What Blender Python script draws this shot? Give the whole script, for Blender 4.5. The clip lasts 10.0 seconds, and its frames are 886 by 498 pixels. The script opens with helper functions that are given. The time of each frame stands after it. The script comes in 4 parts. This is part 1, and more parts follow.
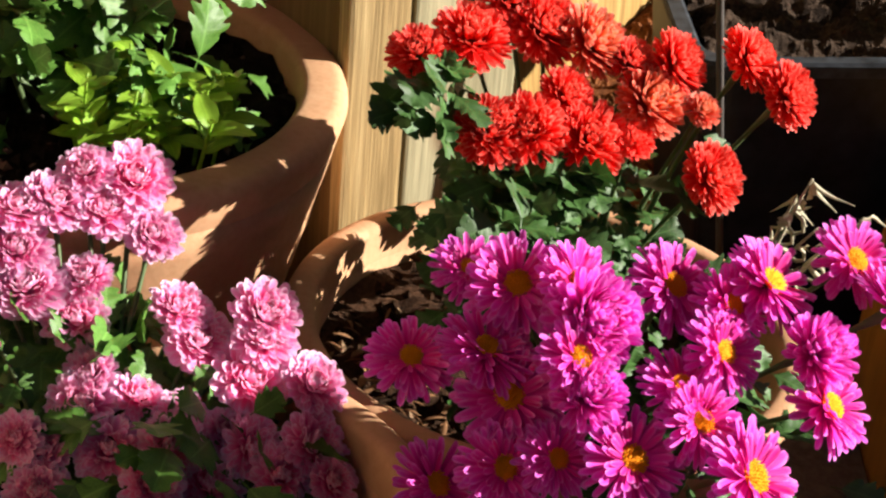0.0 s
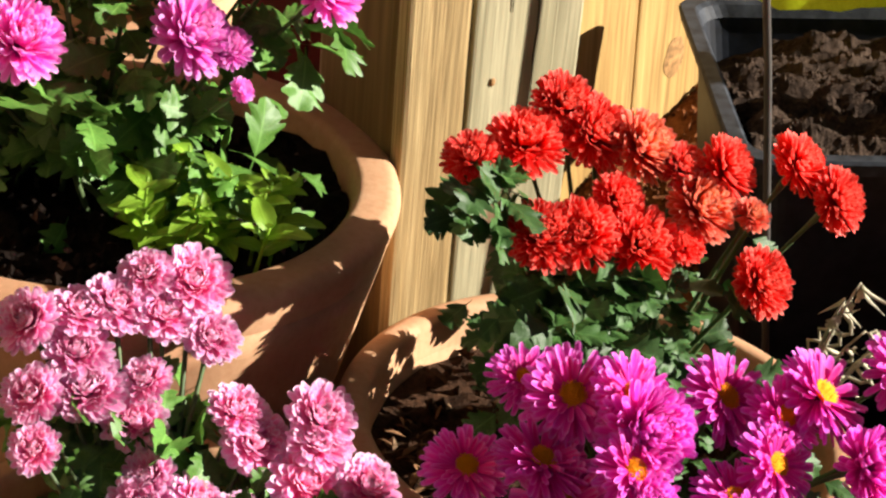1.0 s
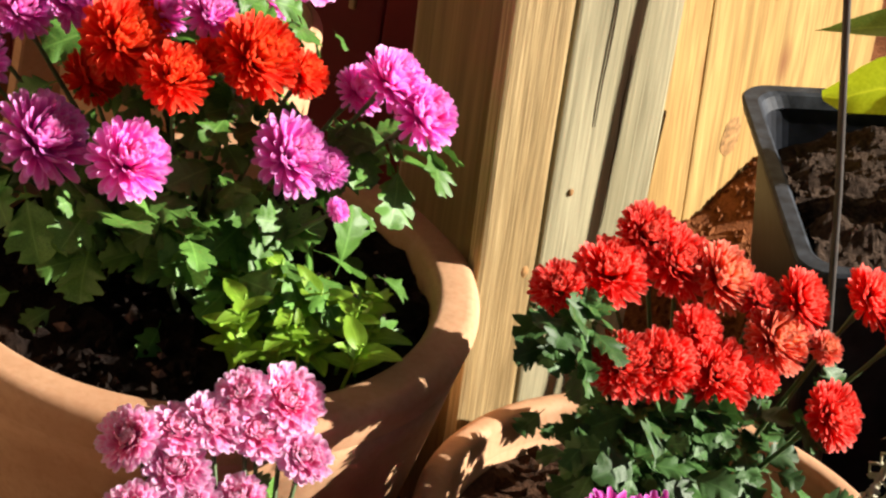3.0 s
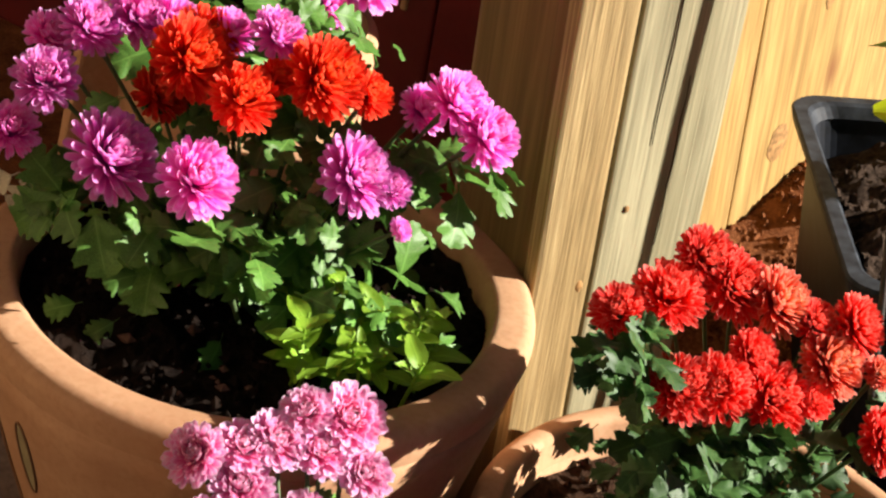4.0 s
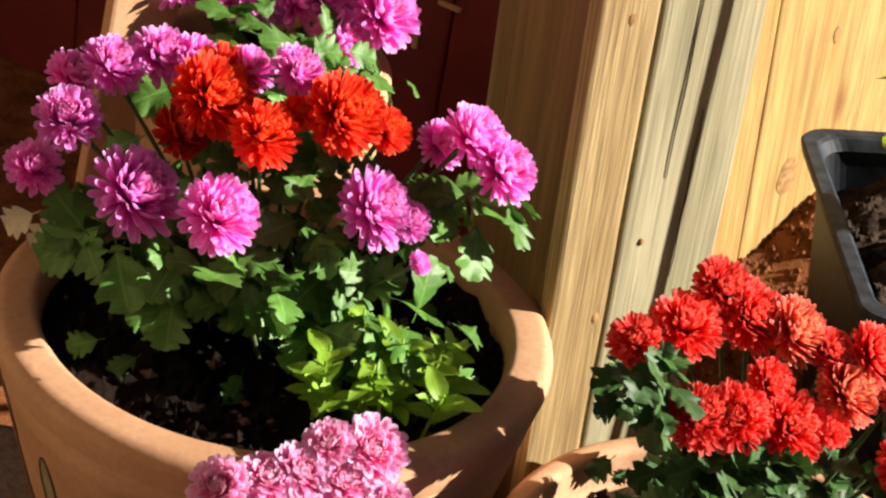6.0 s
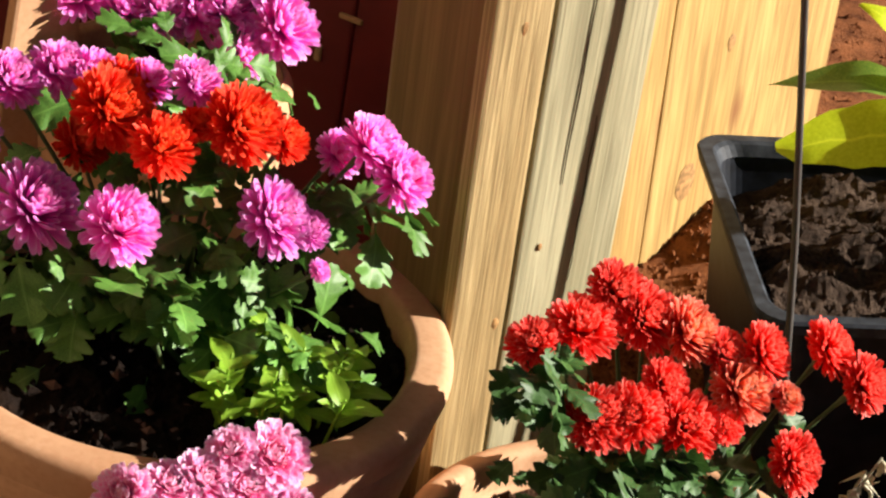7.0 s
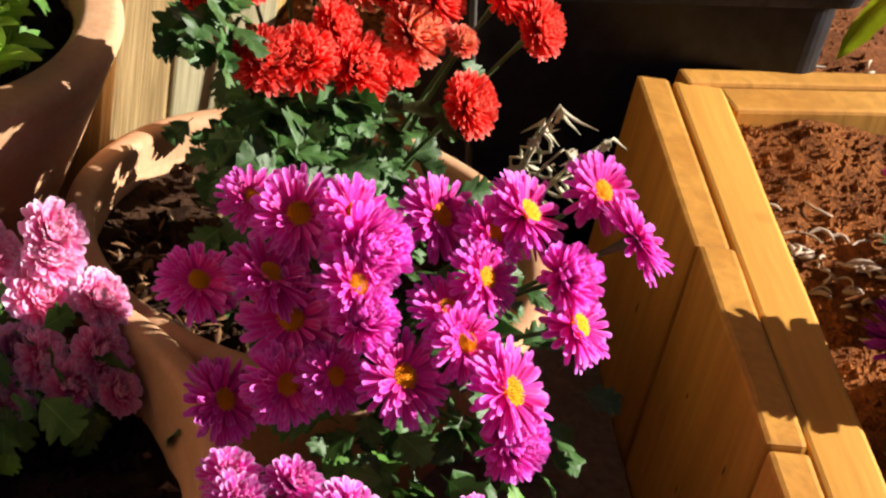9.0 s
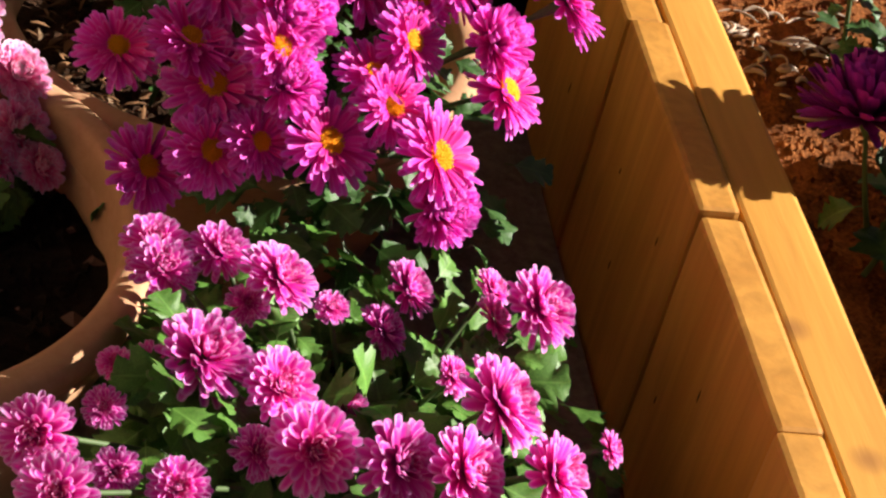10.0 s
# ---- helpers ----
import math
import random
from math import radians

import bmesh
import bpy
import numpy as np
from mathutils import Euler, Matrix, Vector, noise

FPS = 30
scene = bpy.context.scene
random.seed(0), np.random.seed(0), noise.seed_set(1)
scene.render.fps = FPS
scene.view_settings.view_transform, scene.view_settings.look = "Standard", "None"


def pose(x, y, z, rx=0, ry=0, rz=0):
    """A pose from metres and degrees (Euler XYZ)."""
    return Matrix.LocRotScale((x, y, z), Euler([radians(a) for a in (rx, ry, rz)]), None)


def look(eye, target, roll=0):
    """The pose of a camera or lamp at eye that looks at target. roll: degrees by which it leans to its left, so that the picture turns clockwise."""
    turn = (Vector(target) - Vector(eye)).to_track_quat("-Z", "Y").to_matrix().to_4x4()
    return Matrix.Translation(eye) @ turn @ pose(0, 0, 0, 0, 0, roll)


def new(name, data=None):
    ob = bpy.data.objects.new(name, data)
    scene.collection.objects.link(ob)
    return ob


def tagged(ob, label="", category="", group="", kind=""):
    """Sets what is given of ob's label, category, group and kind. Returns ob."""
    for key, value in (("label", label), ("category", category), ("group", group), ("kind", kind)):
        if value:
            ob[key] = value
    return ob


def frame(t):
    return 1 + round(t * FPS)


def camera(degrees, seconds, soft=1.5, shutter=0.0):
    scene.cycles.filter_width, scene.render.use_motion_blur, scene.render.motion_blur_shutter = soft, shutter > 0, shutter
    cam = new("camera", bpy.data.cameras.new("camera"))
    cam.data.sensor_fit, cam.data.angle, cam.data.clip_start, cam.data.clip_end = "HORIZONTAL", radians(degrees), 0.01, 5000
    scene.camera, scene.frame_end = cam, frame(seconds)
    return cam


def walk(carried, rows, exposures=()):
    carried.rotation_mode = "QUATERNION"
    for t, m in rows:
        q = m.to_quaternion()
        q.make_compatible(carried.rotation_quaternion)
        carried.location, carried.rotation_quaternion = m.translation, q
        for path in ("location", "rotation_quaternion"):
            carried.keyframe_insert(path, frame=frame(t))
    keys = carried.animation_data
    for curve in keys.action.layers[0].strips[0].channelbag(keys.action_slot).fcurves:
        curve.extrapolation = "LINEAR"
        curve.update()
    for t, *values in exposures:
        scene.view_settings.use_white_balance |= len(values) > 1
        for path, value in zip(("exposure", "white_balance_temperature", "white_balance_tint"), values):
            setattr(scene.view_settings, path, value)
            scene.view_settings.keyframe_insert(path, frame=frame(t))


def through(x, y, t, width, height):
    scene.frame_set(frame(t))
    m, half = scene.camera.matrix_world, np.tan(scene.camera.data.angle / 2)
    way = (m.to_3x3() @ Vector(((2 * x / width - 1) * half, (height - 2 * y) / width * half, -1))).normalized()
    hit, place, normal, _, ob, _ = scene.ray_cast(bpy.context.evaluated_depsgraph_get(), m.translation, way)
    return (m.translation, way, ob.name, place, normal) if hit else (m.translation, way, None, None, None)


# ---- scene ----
cam = camera(26.0, 10.0, soft=2.4)
PATH = [
    (0, (0.2626, -1.1893, 0.9120), (0.3127, 0.5493, -0.0754), 7.52),
    (0.5, (0.2519, -1.1903, 0.9278), (0.2779, 0.5634, -0.0334), 7.28),
    (1, (0.2415, -1.1885, 0.9509), (0.2551, 0.5736, 0.0048), 7.36),
    (1.5, (0.2220, -1.1838, 0.9834), (0.2351, 0.5792, 0.0390), 7.84),
    (2, (0.2035, -1.1786, 1.0110), (0.2202, 0.5804, 0.0593), 8.44),
    (3.5, (0.1380, -1.1705, 1.0894), (0.1619, 0.5578, 0.0833), 10.39),
    (4, (0.1214, -1.1695, 1.1066), (0.1354, 0.5486, 0.0829), 10.63),
    (4.5, (0.1083, -1.1700, 1.1105), (0.1085, 0.5442, 0.0802), 10.50),
    (5, (0.1052, -1.1722, 1.1010), (0.0941, 0.5459, 0.0773), 10.24),
    (6.5, (0.1139, -1.1976, 1.1115), (0.1495, 0.5513, 0.1418), 9.89),
    (7, (0.1232, -1.2087, 1.1152), (0.2117, 0.5432, 0.1546), 10.35),
    (7.5, (0.1450, -1.2169, 1.1059), (0.2980, 0.5259, 0.1367), 11.01),
    (8, (0.1651, -1.2303, 1.0844), (0.3949, 0.4918, 0.0937), 11.97),
    (8.5, (0.1822, -1.2372, 1.0516), (0.4901, 0.4497, 0.0224), 13.10),
    (9, (0.2076, -1.2414, 1.0047), (0.5703, 0.4007, -0.0779), 13.75),
    (9.5, (0.2177, -1.2445, 0.9723), (0.6278, 0.3440, -0.1716), 14.42),
    (10, (0.2238, -1.2522, 0.9570), (0.6652, 0.2824, -0.2472), 15.04),
]
walk(cam, [(t, look(eye, target, roll)) for t, eye, target, roll in PATH])

# ---- light ----
SUN_WAY = Vector((0.885, 0.07, 0.40)).normalized()
sky = bpy.data.worlds.new("sky")
scene.world = sky
sky.use_nodes = True
sky_tex = sky.node_tree.nodes.new("ShaderNodeTexSky")
sky_tex.sky_type, sky_tex.sun_disc = "NISHITA", False
sky_tex.sun_elevation = math.asin(SUN_WAY.z)
sky_tex.sun_rotation = math.atan2(SUN_WAY.x, SUN_WAY.y)
sky_back = sky.node_tree.nodes["Background"]
sky_back.inputs[1].default_value = 0.0095
sky.node_tree.links.new(sky_tex.outputs[0], sky_back.inputs[0])
sun = new("sun", bpy.data.lights.new("sun", "SUN"))
sun.data.energy, sun.data.angle, sun.data.color = 5.0, radians(0.5), (1.0, 0.92, 0.83)
sun.matrix_world = look(SUN_WAY * 5, (0, 0, 0))
scene.view_settings.exposure = 1.5


# ---- materials ----
class Mat:
    """A node material with a few short helpers."""

    def __init__(self, name, rough=0.6, spec=0.5, metal=0.0):
        self.m = bpy.data.materials.new(name)
        self.m.use_nodes = True
        self.t = self.m.node_tree
        self.b = self.t.nodes["Principled BSDF"]
        self.b.inputs["Roughness"].default_value = rough
        self.b.inputs["Specular IOR Level"].default_value = spec
        self.b.inputs["Metallic"].default_value = metal

    def node(self, kind, **values):
        n = self.t.nodes.new("ShaderNode" + kind)
        for key, value in values.items():
            n.inputs[key.replace("_", " ")].default_value = value
        return n

    def link(self, a, b):
        self.t.links.new(a, b)
        return self

    def coords(self, scale=(1, 1, 1), which="Object", shift=True):
        c, m = self.t.nodes.new("ShaderNodeTexCoord"), self.t.nodes.new("ShaderNodeMapping")
        m.inputs["Scale"].default_value = scale
        self.link(c.outputs[which], m.inputs["Vector"])
        if shift:
            info, mul = self.t.nodes.new("ShaderNodeObjectInfo"), self.t.nodes.new("ShaderNodeMath")
            mul.operation, mul.inputs[1].default_value = "MULTIPLY", 37.0
            self.link(info.outputs["Random"], mul.inputs[0])
            self.link(mul.outputs[0], m.inputs["Location"])
        return m.outputs[0]

    def noise(self, vec, scale, detail=4.0, rough=0.55, distort=0.0):
        n = self.node("TexNoise", Scale=scale, Detail=detail, Roughness=rough, Distortion=distort)
        self.link(vec, n.inputs["Vector"])
        return n.outputs[0]

    def ramp(self, fac, *stops):
        n = self.t.nodes.new("ShaderNodeValToRGB")
        el = n.color_ramp.elements
        while len(el) < len(stops):
            el.new(0.5)
        for e, (at, col) in zip(el, stops):
            e.position, e.color = at, (*col, 1)
        self.link(fac, n.inputs[0])
        return n.outputs[0]

    def mix(self, fac, a, b, kind="MIX"):
        n = self.t.nodes.new("ShaderNodeMix")
        n.data_type, n.blend_type = "RGBA", kind
        for value, sock in ((fac, n.inputs[0]), (a, n.inputs[6]), (b, n.inputs[7])):
            if isinstance(value, bpy.types.NodeSocket):
                self.link(value, sock)
            else:
                sock.default_value = value if isinstance(value, float) else (*value, 1)
        return n.outputs[2]

    def color(self, sock):
        self.link(sock, self.b.inputs["Base Color"])
        return self

    def bump(self, height, strength=0.5, distance=0.002):
        n = self.node("Bump", Strength=strength, Distance=distance)
        self.link(height, n.inputs["Height"])
        self.link(n.outputs[0], self.b.inputs["Normal"])
        return self

    def glow_through(self, sock, amount):
        """Thin tissue that lets part of the light through."""
        tr, mx = self.t.nodes.new("ShaderNodeBsdfTranslucent"), self.t.nodes.new("ShaderNodeMixShader")
        self.link(sock, tr.inputs[0])
        mx.inputs[0].default_value = amount
        self.link(self.b.outputs[0], mx.inputs[1]).link(tr.outputs[0], mx.inputs[2])
        self.link(mx.outputs[0], self.t.nodes["Material Output"].inputs[0])
        return self


def petal_material(name, base, tip, inner, edge, through=0.25, margin=0.27):
    """Colour runs from the foot to the tip of a petal and from the heart to the rim of the bloom."""
    k = Mat(name, rough=0.55, spec=0.25)
    uv = k.t.nodes.new("ShaderNodeUVMap")
    uv.uv_map = "petal"
    ring = k.t.nodes.new("ShaderNodeUVMap")
    ring.uv_map = "ring"
    a, r = k.t.nodes.new("ShaderNodeSeparateXYZ"), k.t.nodes.new("ShaderNodeSeparateXYZ")
    k.link(uv.outputs[0], a.inputs[0]).link(ring.outputs[0], r.inputs[0])
    # foot at 0.6 of the base colour: self-shadow between petals, painted in
    col = k.ramp(a.outputs[1], (0.0, [c * 0.6 for c in base]), (0.4, base), (0.75, [x * 0.5 + y * 0.5 for x, y in zip(base, tip)]), (1.0, tip))
    heart = k.ramp(r.outputs[0], (0.0, (1, 1, 1)), (0.6, (0, 0, 0)))
    col = k.mix(heart, col, inner)
    off = k.t.nodes.new("ShaderNodeMath")
    off.operation, off.inputs[1].default_value = "SUBTRACT", 0.5
    ab = k.t.nodes.new("ShaderNodeMath")
    ab.operation = "ABSOLUTE"
    k.link(a.outputs[0], off.inputs[0]).link(off.outputs[0], ab.inputs[0])
    rim = k.ramp(ab.outputs[0], (margin, (0, 0, 0)), (min(0.47, margin + 0.19), (0.9, 0.9, 0.9)))
    end = k.ramp(a.outputs[1], (0.3, (0, 0, 0)), (0.72, (0.35, 0.35, 0.35)), (0.95, (1, 1, 1)))
    col = k.mix(k.mix(1.0, rim, end, "MULTIPLY"), col, edge)
    col = k.mix(k.ramp(a.outputs[1], (0.84, (0, 0, 0)), (1.0, (0.4, 0.4, 0.4))), col, edge)
    vary = k.t.nodes.new("ShaderNodeHueSaturation")
    info = k.t.nodes.new("ShaderNodeObjectInfo")
    spread = k.node("MapRange", To_Min=0.8, To_Max=1.12)
    k.link(info.outputs["Random"], spread.inputs[0]).link(spread.outputs[0], vary.inputs["Value"])
    k.link(col, vary.inputs["Color"])
    streak = k.noise(k.coords((1, 1, 1), "UV", False), 9.0, 2.0)
    fine = k.mix(k.ramp(r.outputs[1], (0.0, (0, 0, 0)), (1.0, (0.35, 0.35, 0.35))), vary.outputs[0], tip)
    k.color(fine).bump(streak, 0.25, 0.001)
    return k.glow_through(fine, through).m


def leaf_material(name, dark, light, rough=0.5, through=0.2):
    k = Mat(name, rough=rough, spec=0.33)
    uv = k.t.nodes.new("ShaderNodeUVMap")
    uv.uv_map = "petal"
    a = k.t.nodes.new("ShaderNodeSeparateXYZ")
    k.link(uv.outputs[0], a.inputs[0])
    n = k.noise(k.coords((1, 1, 1)), 60.0, 3.0)
    col = k.ramp(n, (0.3, dark), (0.7, light))
    vein = k.ramp(a.outputs[0], (0.46, (0, 0, 0)), (0.5, (0.5, 0.5, 0.5)), (0.54, (0, 0, 0)))
    col = k.mix(vein, col, [min(1, c * 1.6 + 0.02) for c in light])
    info, vary = k.t.nodes.new("ShaderNodeObjectInfo"), k.t.nodes.new("ShaderNodeHueSaturation")
    spread = k.node("MapRange", To_Min=0.65, To_Max=1.3)
    k.link(info.outputs["Random"], spread.inputs[0]).link(spread.outputs[0], vary.inputs["Value"]).link(col, vary.inputs["Color"])
    k.color(vary.outputs[0]).bump(n, 0.18, 0.0015)
    return k.glow_through(vary.outputs[0], through).m


def wood_material(name, dark, light, knot=(0.12, 0.05, 0.02), grain=(55, 55, 1.6), rough=0.65, lines=0.4):
    k = Mat(name, rough=rough, spec=0.3)
    wide = k.noise(k.coords((grain[0] * 0.25, grain[1] * 0.25, grain[2] * 0.6)), 1.0, 3.0, 0.5, 0.6)
    fine = k.noise(k.coords((grain[0] * 3, grain[1] * 3, grain[2] * 2)), 1.0, 5.0, 0.6)
    mid = k.noise(k.coords(grain), 1.6, 3.0, 0.5, 1.2)
    col = k.ramp(wide, (0.3, dark), (0.7, light))
    col = k.mix(k.ramp(mid, (0.35, (lines * 1.1,) * 3), (0.6, (0, 0, 0))), col, [c * 0.55 for c in dark])
    col = k.mix(k.ramp(fine, (0.35, (lines * 0.85,) * 3), (0.6, (0, 0, 0))), col, [c * 0.6 for c in dark])
    spots = k.node("TexVoronoi", Scale=1.0)
    k.link(k.coords((11, 11, 4.5)), spots.inputs["Vector"])
    col = k.mix(k.ramp(spots.outputs["Distance"], (0.05, (0.8, 0.8, 0.8)), (0.17, (0, 0, 0))), col, knot)
    return k.color(col).bump(k.mix(0.6, mid, fine), 0.45, 0.0015).m


def earth_material(name, dark, light, scale=1.0, rough=0.95, chips=None):
    k = Mat(name, rough=rough, spec=0.08)
    v = k.coords((1, 1, 1), shift=False)
    big, small = k.noise(v, 22 * scale, 4.0, 0.6), k.noise(v, 240 * scale, 5.0, 0.7)
    col = k.ramp(k.mix(0.5, big, small), (0.38, dark), (0.62, light))
    if chips:
        piece = k.t.nodes.new("ShaderNodeNewGeometry")
        col = k.mix(k.ramp(piece.outputs["Random Per Island"], (0.9, (0, 0, 0)), (0.91, (0.8, 0.8, 0.8))), col, chips)
    return k.color(col).bump(k.mix(0.7, big, small), 1.0, 0.006).m


def clay_material(name):
    k = Mat(name, rough=0.8, spec=0.2)
    v = k.coords((1, 1, 1), shift=False)
    big, small = k.noise(v, 9.0, 4.0, 0.6), k.noise(v, 160.0, 4.0, 0.6)
    col = k.ramp(big, (0.3, (0.4, 0.215, 0.115)), (0.7, (0.53, 0.315, 0.175)))
    col = k.mix(k.ramp(small, (0.35, (0.3, 0.3, 0.3)), (0.55, (0, 0, 0))), col, (0.34, 0.16, 0.075))
    bloom = k.noise(v, 30.0, 5.0, 0.7)
    col = k.mix(k.ramp(bloom, (0.58, (0, 0, 0)), (0.75, (0.35, 0.35, 0.35))), col, (0.6, 0.4, 0.26))
    return k.color(col).bump(k.mix(0.6, big, small), 0.35, 0.0015).m


def plain_material(name, col, rough=0.6, spec=0.4, vary=0.25, scale=40.0):
    k = Mat(name, rough=rough, spec=spec)
    n = k.noise(k.coords((1, 1, 1)), scale, 4.0, 0.6)
    k.color(k.ramp(n, (0.3, [c * (1 - vary) for c in col]), (0.7, [c * (1 + vary) for c in col])))
    return k.bump(n, 0.2, 0.001).m


CLAY = clay_material("terracotta")
GLAZE = plain_material("painted_sprig", (0.2, 0.1, 0.05), 0.7)
SPRIG_LEAF = plain_material("painted_leaf", (0.3, 0.25, 0.13), 0.7)
PINE = wood_material("weathered_pine", (0.31, 0.21, 0.085), (0.54, 0.41, 0.2), grain=(150, 150, 4.0), lines=0.75)
KNOT = plain_material("brown_knot", (0.3, 0.165, 0.06), 0.7, 0.25, 0.5, 160.0)
CRACK = plain_material("dark_crack", (0.05, 0.03, 0.015), 0.9, 0.1)
# the post's pine again, darkened in colour to paint its shaded left face
SHADED_PINE = wood_material("shaded_weathered_pine", (0.16, 0.095, 0.035), (0.27, 0.17, 0.068), grain=(60, 60, 2.2), lines=0.45)
GREY_PINE = wood_material("grey_weathered_pine", (0.25, 0.225, 0.125), (0.43, 0.39, 0.24), grain=(110, 110, 3.0), lines=0.5)
PALE = wood_material("pale_honey_pine", (0.35, 0.2, 0.056), (0.55, 0.375, 0.135), knot=(0.184, 0.069, 0.023), grain=(60, 60, 3.5), lines=0.55)
STAINED = wood_material("honey_stained_pine", (0.41, 0.175, 0.023), (0.57, 0.28, 0.05), knot=(0.16, 0.055, 0.014), grain=(30, 30, 2.6), lines=0.28)
STAINED_ALONG = wood_material("honey_stained_rail", (0.52, 0.235, 0.033), (0.68, 0.355, 0.07), knot=(0.2, 0.07, 0.018), grain=(30, 2.6, 30), lines=0.2)
MAROON = plain_material("maroon_paint", (0.13, 0.011, 0.01), 0.55, 0.4, 0.2, 14.0)
PEELED = plain_material("peeled_paint", (0.4, 0.25, 0.12), 0.9)
PLASTER = plain_material("cream_render", (0.26, 0.185, 0.115), 0.9, 0.2, 0.08, 5.0)
POTTING = earth_material("dark_potting_soil", (0.005, 0.0035, 0.003), (0.02, 0.012, 0.008), chips=(0.17, 0.1, 0.08))
CRUMBLY = earth_material("crumbly_brown_soil", (0.012, 0.007, 0.004), (0.07, 0.034, 0.018), chips=(0.3, 0.19, 0.11))
CLODS = earth_material("dry_clods", (0.014, 0.009, 0.006), (0.08, 0.053, 0.037))
BED_EARTH = earth_material("crumbly_bed_soil", (0.05, 0.016, 0.006), (0.38, 0.135, 0.038))
RED_EARTH = earth_material("red_brown_earth", (0.09, 0.03, 0.012), (0.3, 0.11, 0.04))
PAVED = earth_material("grey_brown_paving", (0.1, 0.078, 0.066), (0.22, 0.175, 0.15), 0.4)
PLASTIC = plain_material("black_plastic", (0.0075, 0.0095, 0.014), 0.5, 0.25, 0.8, 45.0)
RIM_DUST = plain_material("dusty_black_plastic", (0.028, 0.033, 0.041), 0.6, 0.15, 0.6, 60.0)
WIRE = plain_material("dark_wire", (0.05, 0.045, 0.04), 0.45, 0.5, 0.2)
LEAF = leaf_material("chrysanthemum_leaf", (0.038, 0.11, 0.017), (0.125, 0.27, 0.045), 0.45, 0.14)
DARK_LEAF = leaf_material("dark_chrysanthemum_leaf", (0.016, 0.05, 0.01), (0.06, 0.145, 0.03), 0.5, 0.1)
FRESH = leaf_material("fresh_green_leaf", (0.17, 0.34, 0.02), (0.31, 0.52, 0.05), 0.45, 0.3)
BROAD = leaf_material("broad_yellow_green_leaf", (0.44, 0.58, 0.012), (0.56, 0.7, 0.03), 0.3, 0.45)
ARCH_GREEN = leaf_material("broad_green_leaf", (0.1, 0.19, 0.03), (0.2, 0.3, 0.05), 0.32, 0.25)
STEM = plain_material("green_stem", (0.06, 0.1, 0.03), 0.6)
DRY = plain_material("dried_straw", (0.5, 0.46, 0.33), 0.85, 0.2, 0.5)
CROWN = plain_material("pale_root_crown", (0.46, 0.4, 0.22), 0.8, 0.2, 0.35)
STRAWY = plain_material("dead_brown_leaf", (0.17, 0.085, 0.038), 0.85, 0.2, 0.6)
TWIG = plain_material("pale_root", (0.42, 0.33, 0.25), 0.85, 0.2, 0.35)
P_MAGENTA = petal_material("magenta_petal", (0.95, 0.05, 0.6), (0.98, 0.34, 0.86), (0.97, 0.06, 0.4), (0.99, 0.66, 0.95), through=0.44)
P_SCARLET = petal_material("scarlet_petal", (0.88, 0.012, 0.005), (0.97, 0.06, 0.024), (0.95, 0.17, 0.01), (0.98, 0.2, 0.09), through=0.42)
# light petal rim, made paler to paint in salmon highlights
P_RED = petal_material("crimson_petal", (0.84, 0.009, 0.008), (0.95, 0.034, 0.026), (0.92, 0.05, 0.008), (0.99, 0.38, 0.3), through=0.38)
P_FADED = petal_material("faded_red_petal", (0.9, 0.04, 0.02), (0.95, 0.17, 0.09), (0.96, 0.3, 0.015), (0.99, 0.6, 0.48), through=0.4, margin=0.25)
P_PINK = petal_material("pink_petal", (0.96, 0.09, 0.42), (0.98, 0.5, 0.8), (0.93, 0.024, 0.2), (0.99, 0.87, 0.98), through=0.44, margin=0.2)
# pale margin widened to paint highlights along the petal edges
P_DAISY = petal_material("violet_magenta_petal", (0.8, 0.006, 0.4), (0.9, 0.085, 0.72), (0.85, 0.01, 0.3), (0.93, 0.34, 0.9), through=0.36, margin=0.2)
P_EDGED = petal_material("pale_edged_magenta_petal", (0.8, 0.01, 0.4), (0.88, 0.08, 0.64), (0.82, 0.012, 0.26), (0.97, 0.66, 0.99), through=0.42, margin=0.17)
# purple bloom standing in shade: the shade is put into these dark colours
P_SHADED_PURPLE = petal_material("shaded_purple_petal", (0.22, 0.003, 0.14), (0.3, 0.01, 0.26), (0.25, 0.003, 0.08), (0.34, 0.03, 0.36), through=0.06)
DISC = plain_material("yellow_florets", (0.8, 0.31, 0.006), 0.8, 0.2, 0.4, 900.0)


# ---- mesh helpers ----
def mesh_of(name, verts, faces, material, uvs=None, rings=None, smooth=True):
    me = bpy.data.meshes.new(name)
    me.from_pydata([tuple(v) for v in verts], [], faces)
    me.materials.append(material)
    if uvs is not None:
        loops = np.empty(len(me.loops), dtype=np.int32)
        me.loops.foreach_get("vertex_index", loops)
        layer = me.uv_layers.new(name="petal")
        layer.data.foreach_set("uv", np.asarray(uvs, dtype=np.float32)[loops].ravel())
        if rings is not None:
            layer = me.uv_layers.new(name="ring")
            layer.data.foreach_set("uv", np.asarray(rings, dtype=np.float32)[loops].ravel())
    me.polygons.foreach_set("use_smooth", [smooth] * len(me.polygons))
    me.update()
    return me


def thing(name, at, label, category, group="", kind=""):
    ob = new(name)
    ob.empty_display_size = 0.02
    ob.matrix_world = at if isinstance(at, Matrix) else Matrix.Translation(at)
    return tagged(ob, label, category, group, kind)


def child(name, me, parent, m=None, label=""):
    """A mesh under its thing; m is its pose in the thing's own axes."""
    ob = new(name, me)
    ob.parent = parent
    ob.matrix_basis = m if m is not None else Matrix()
    return tagged(ob, label)


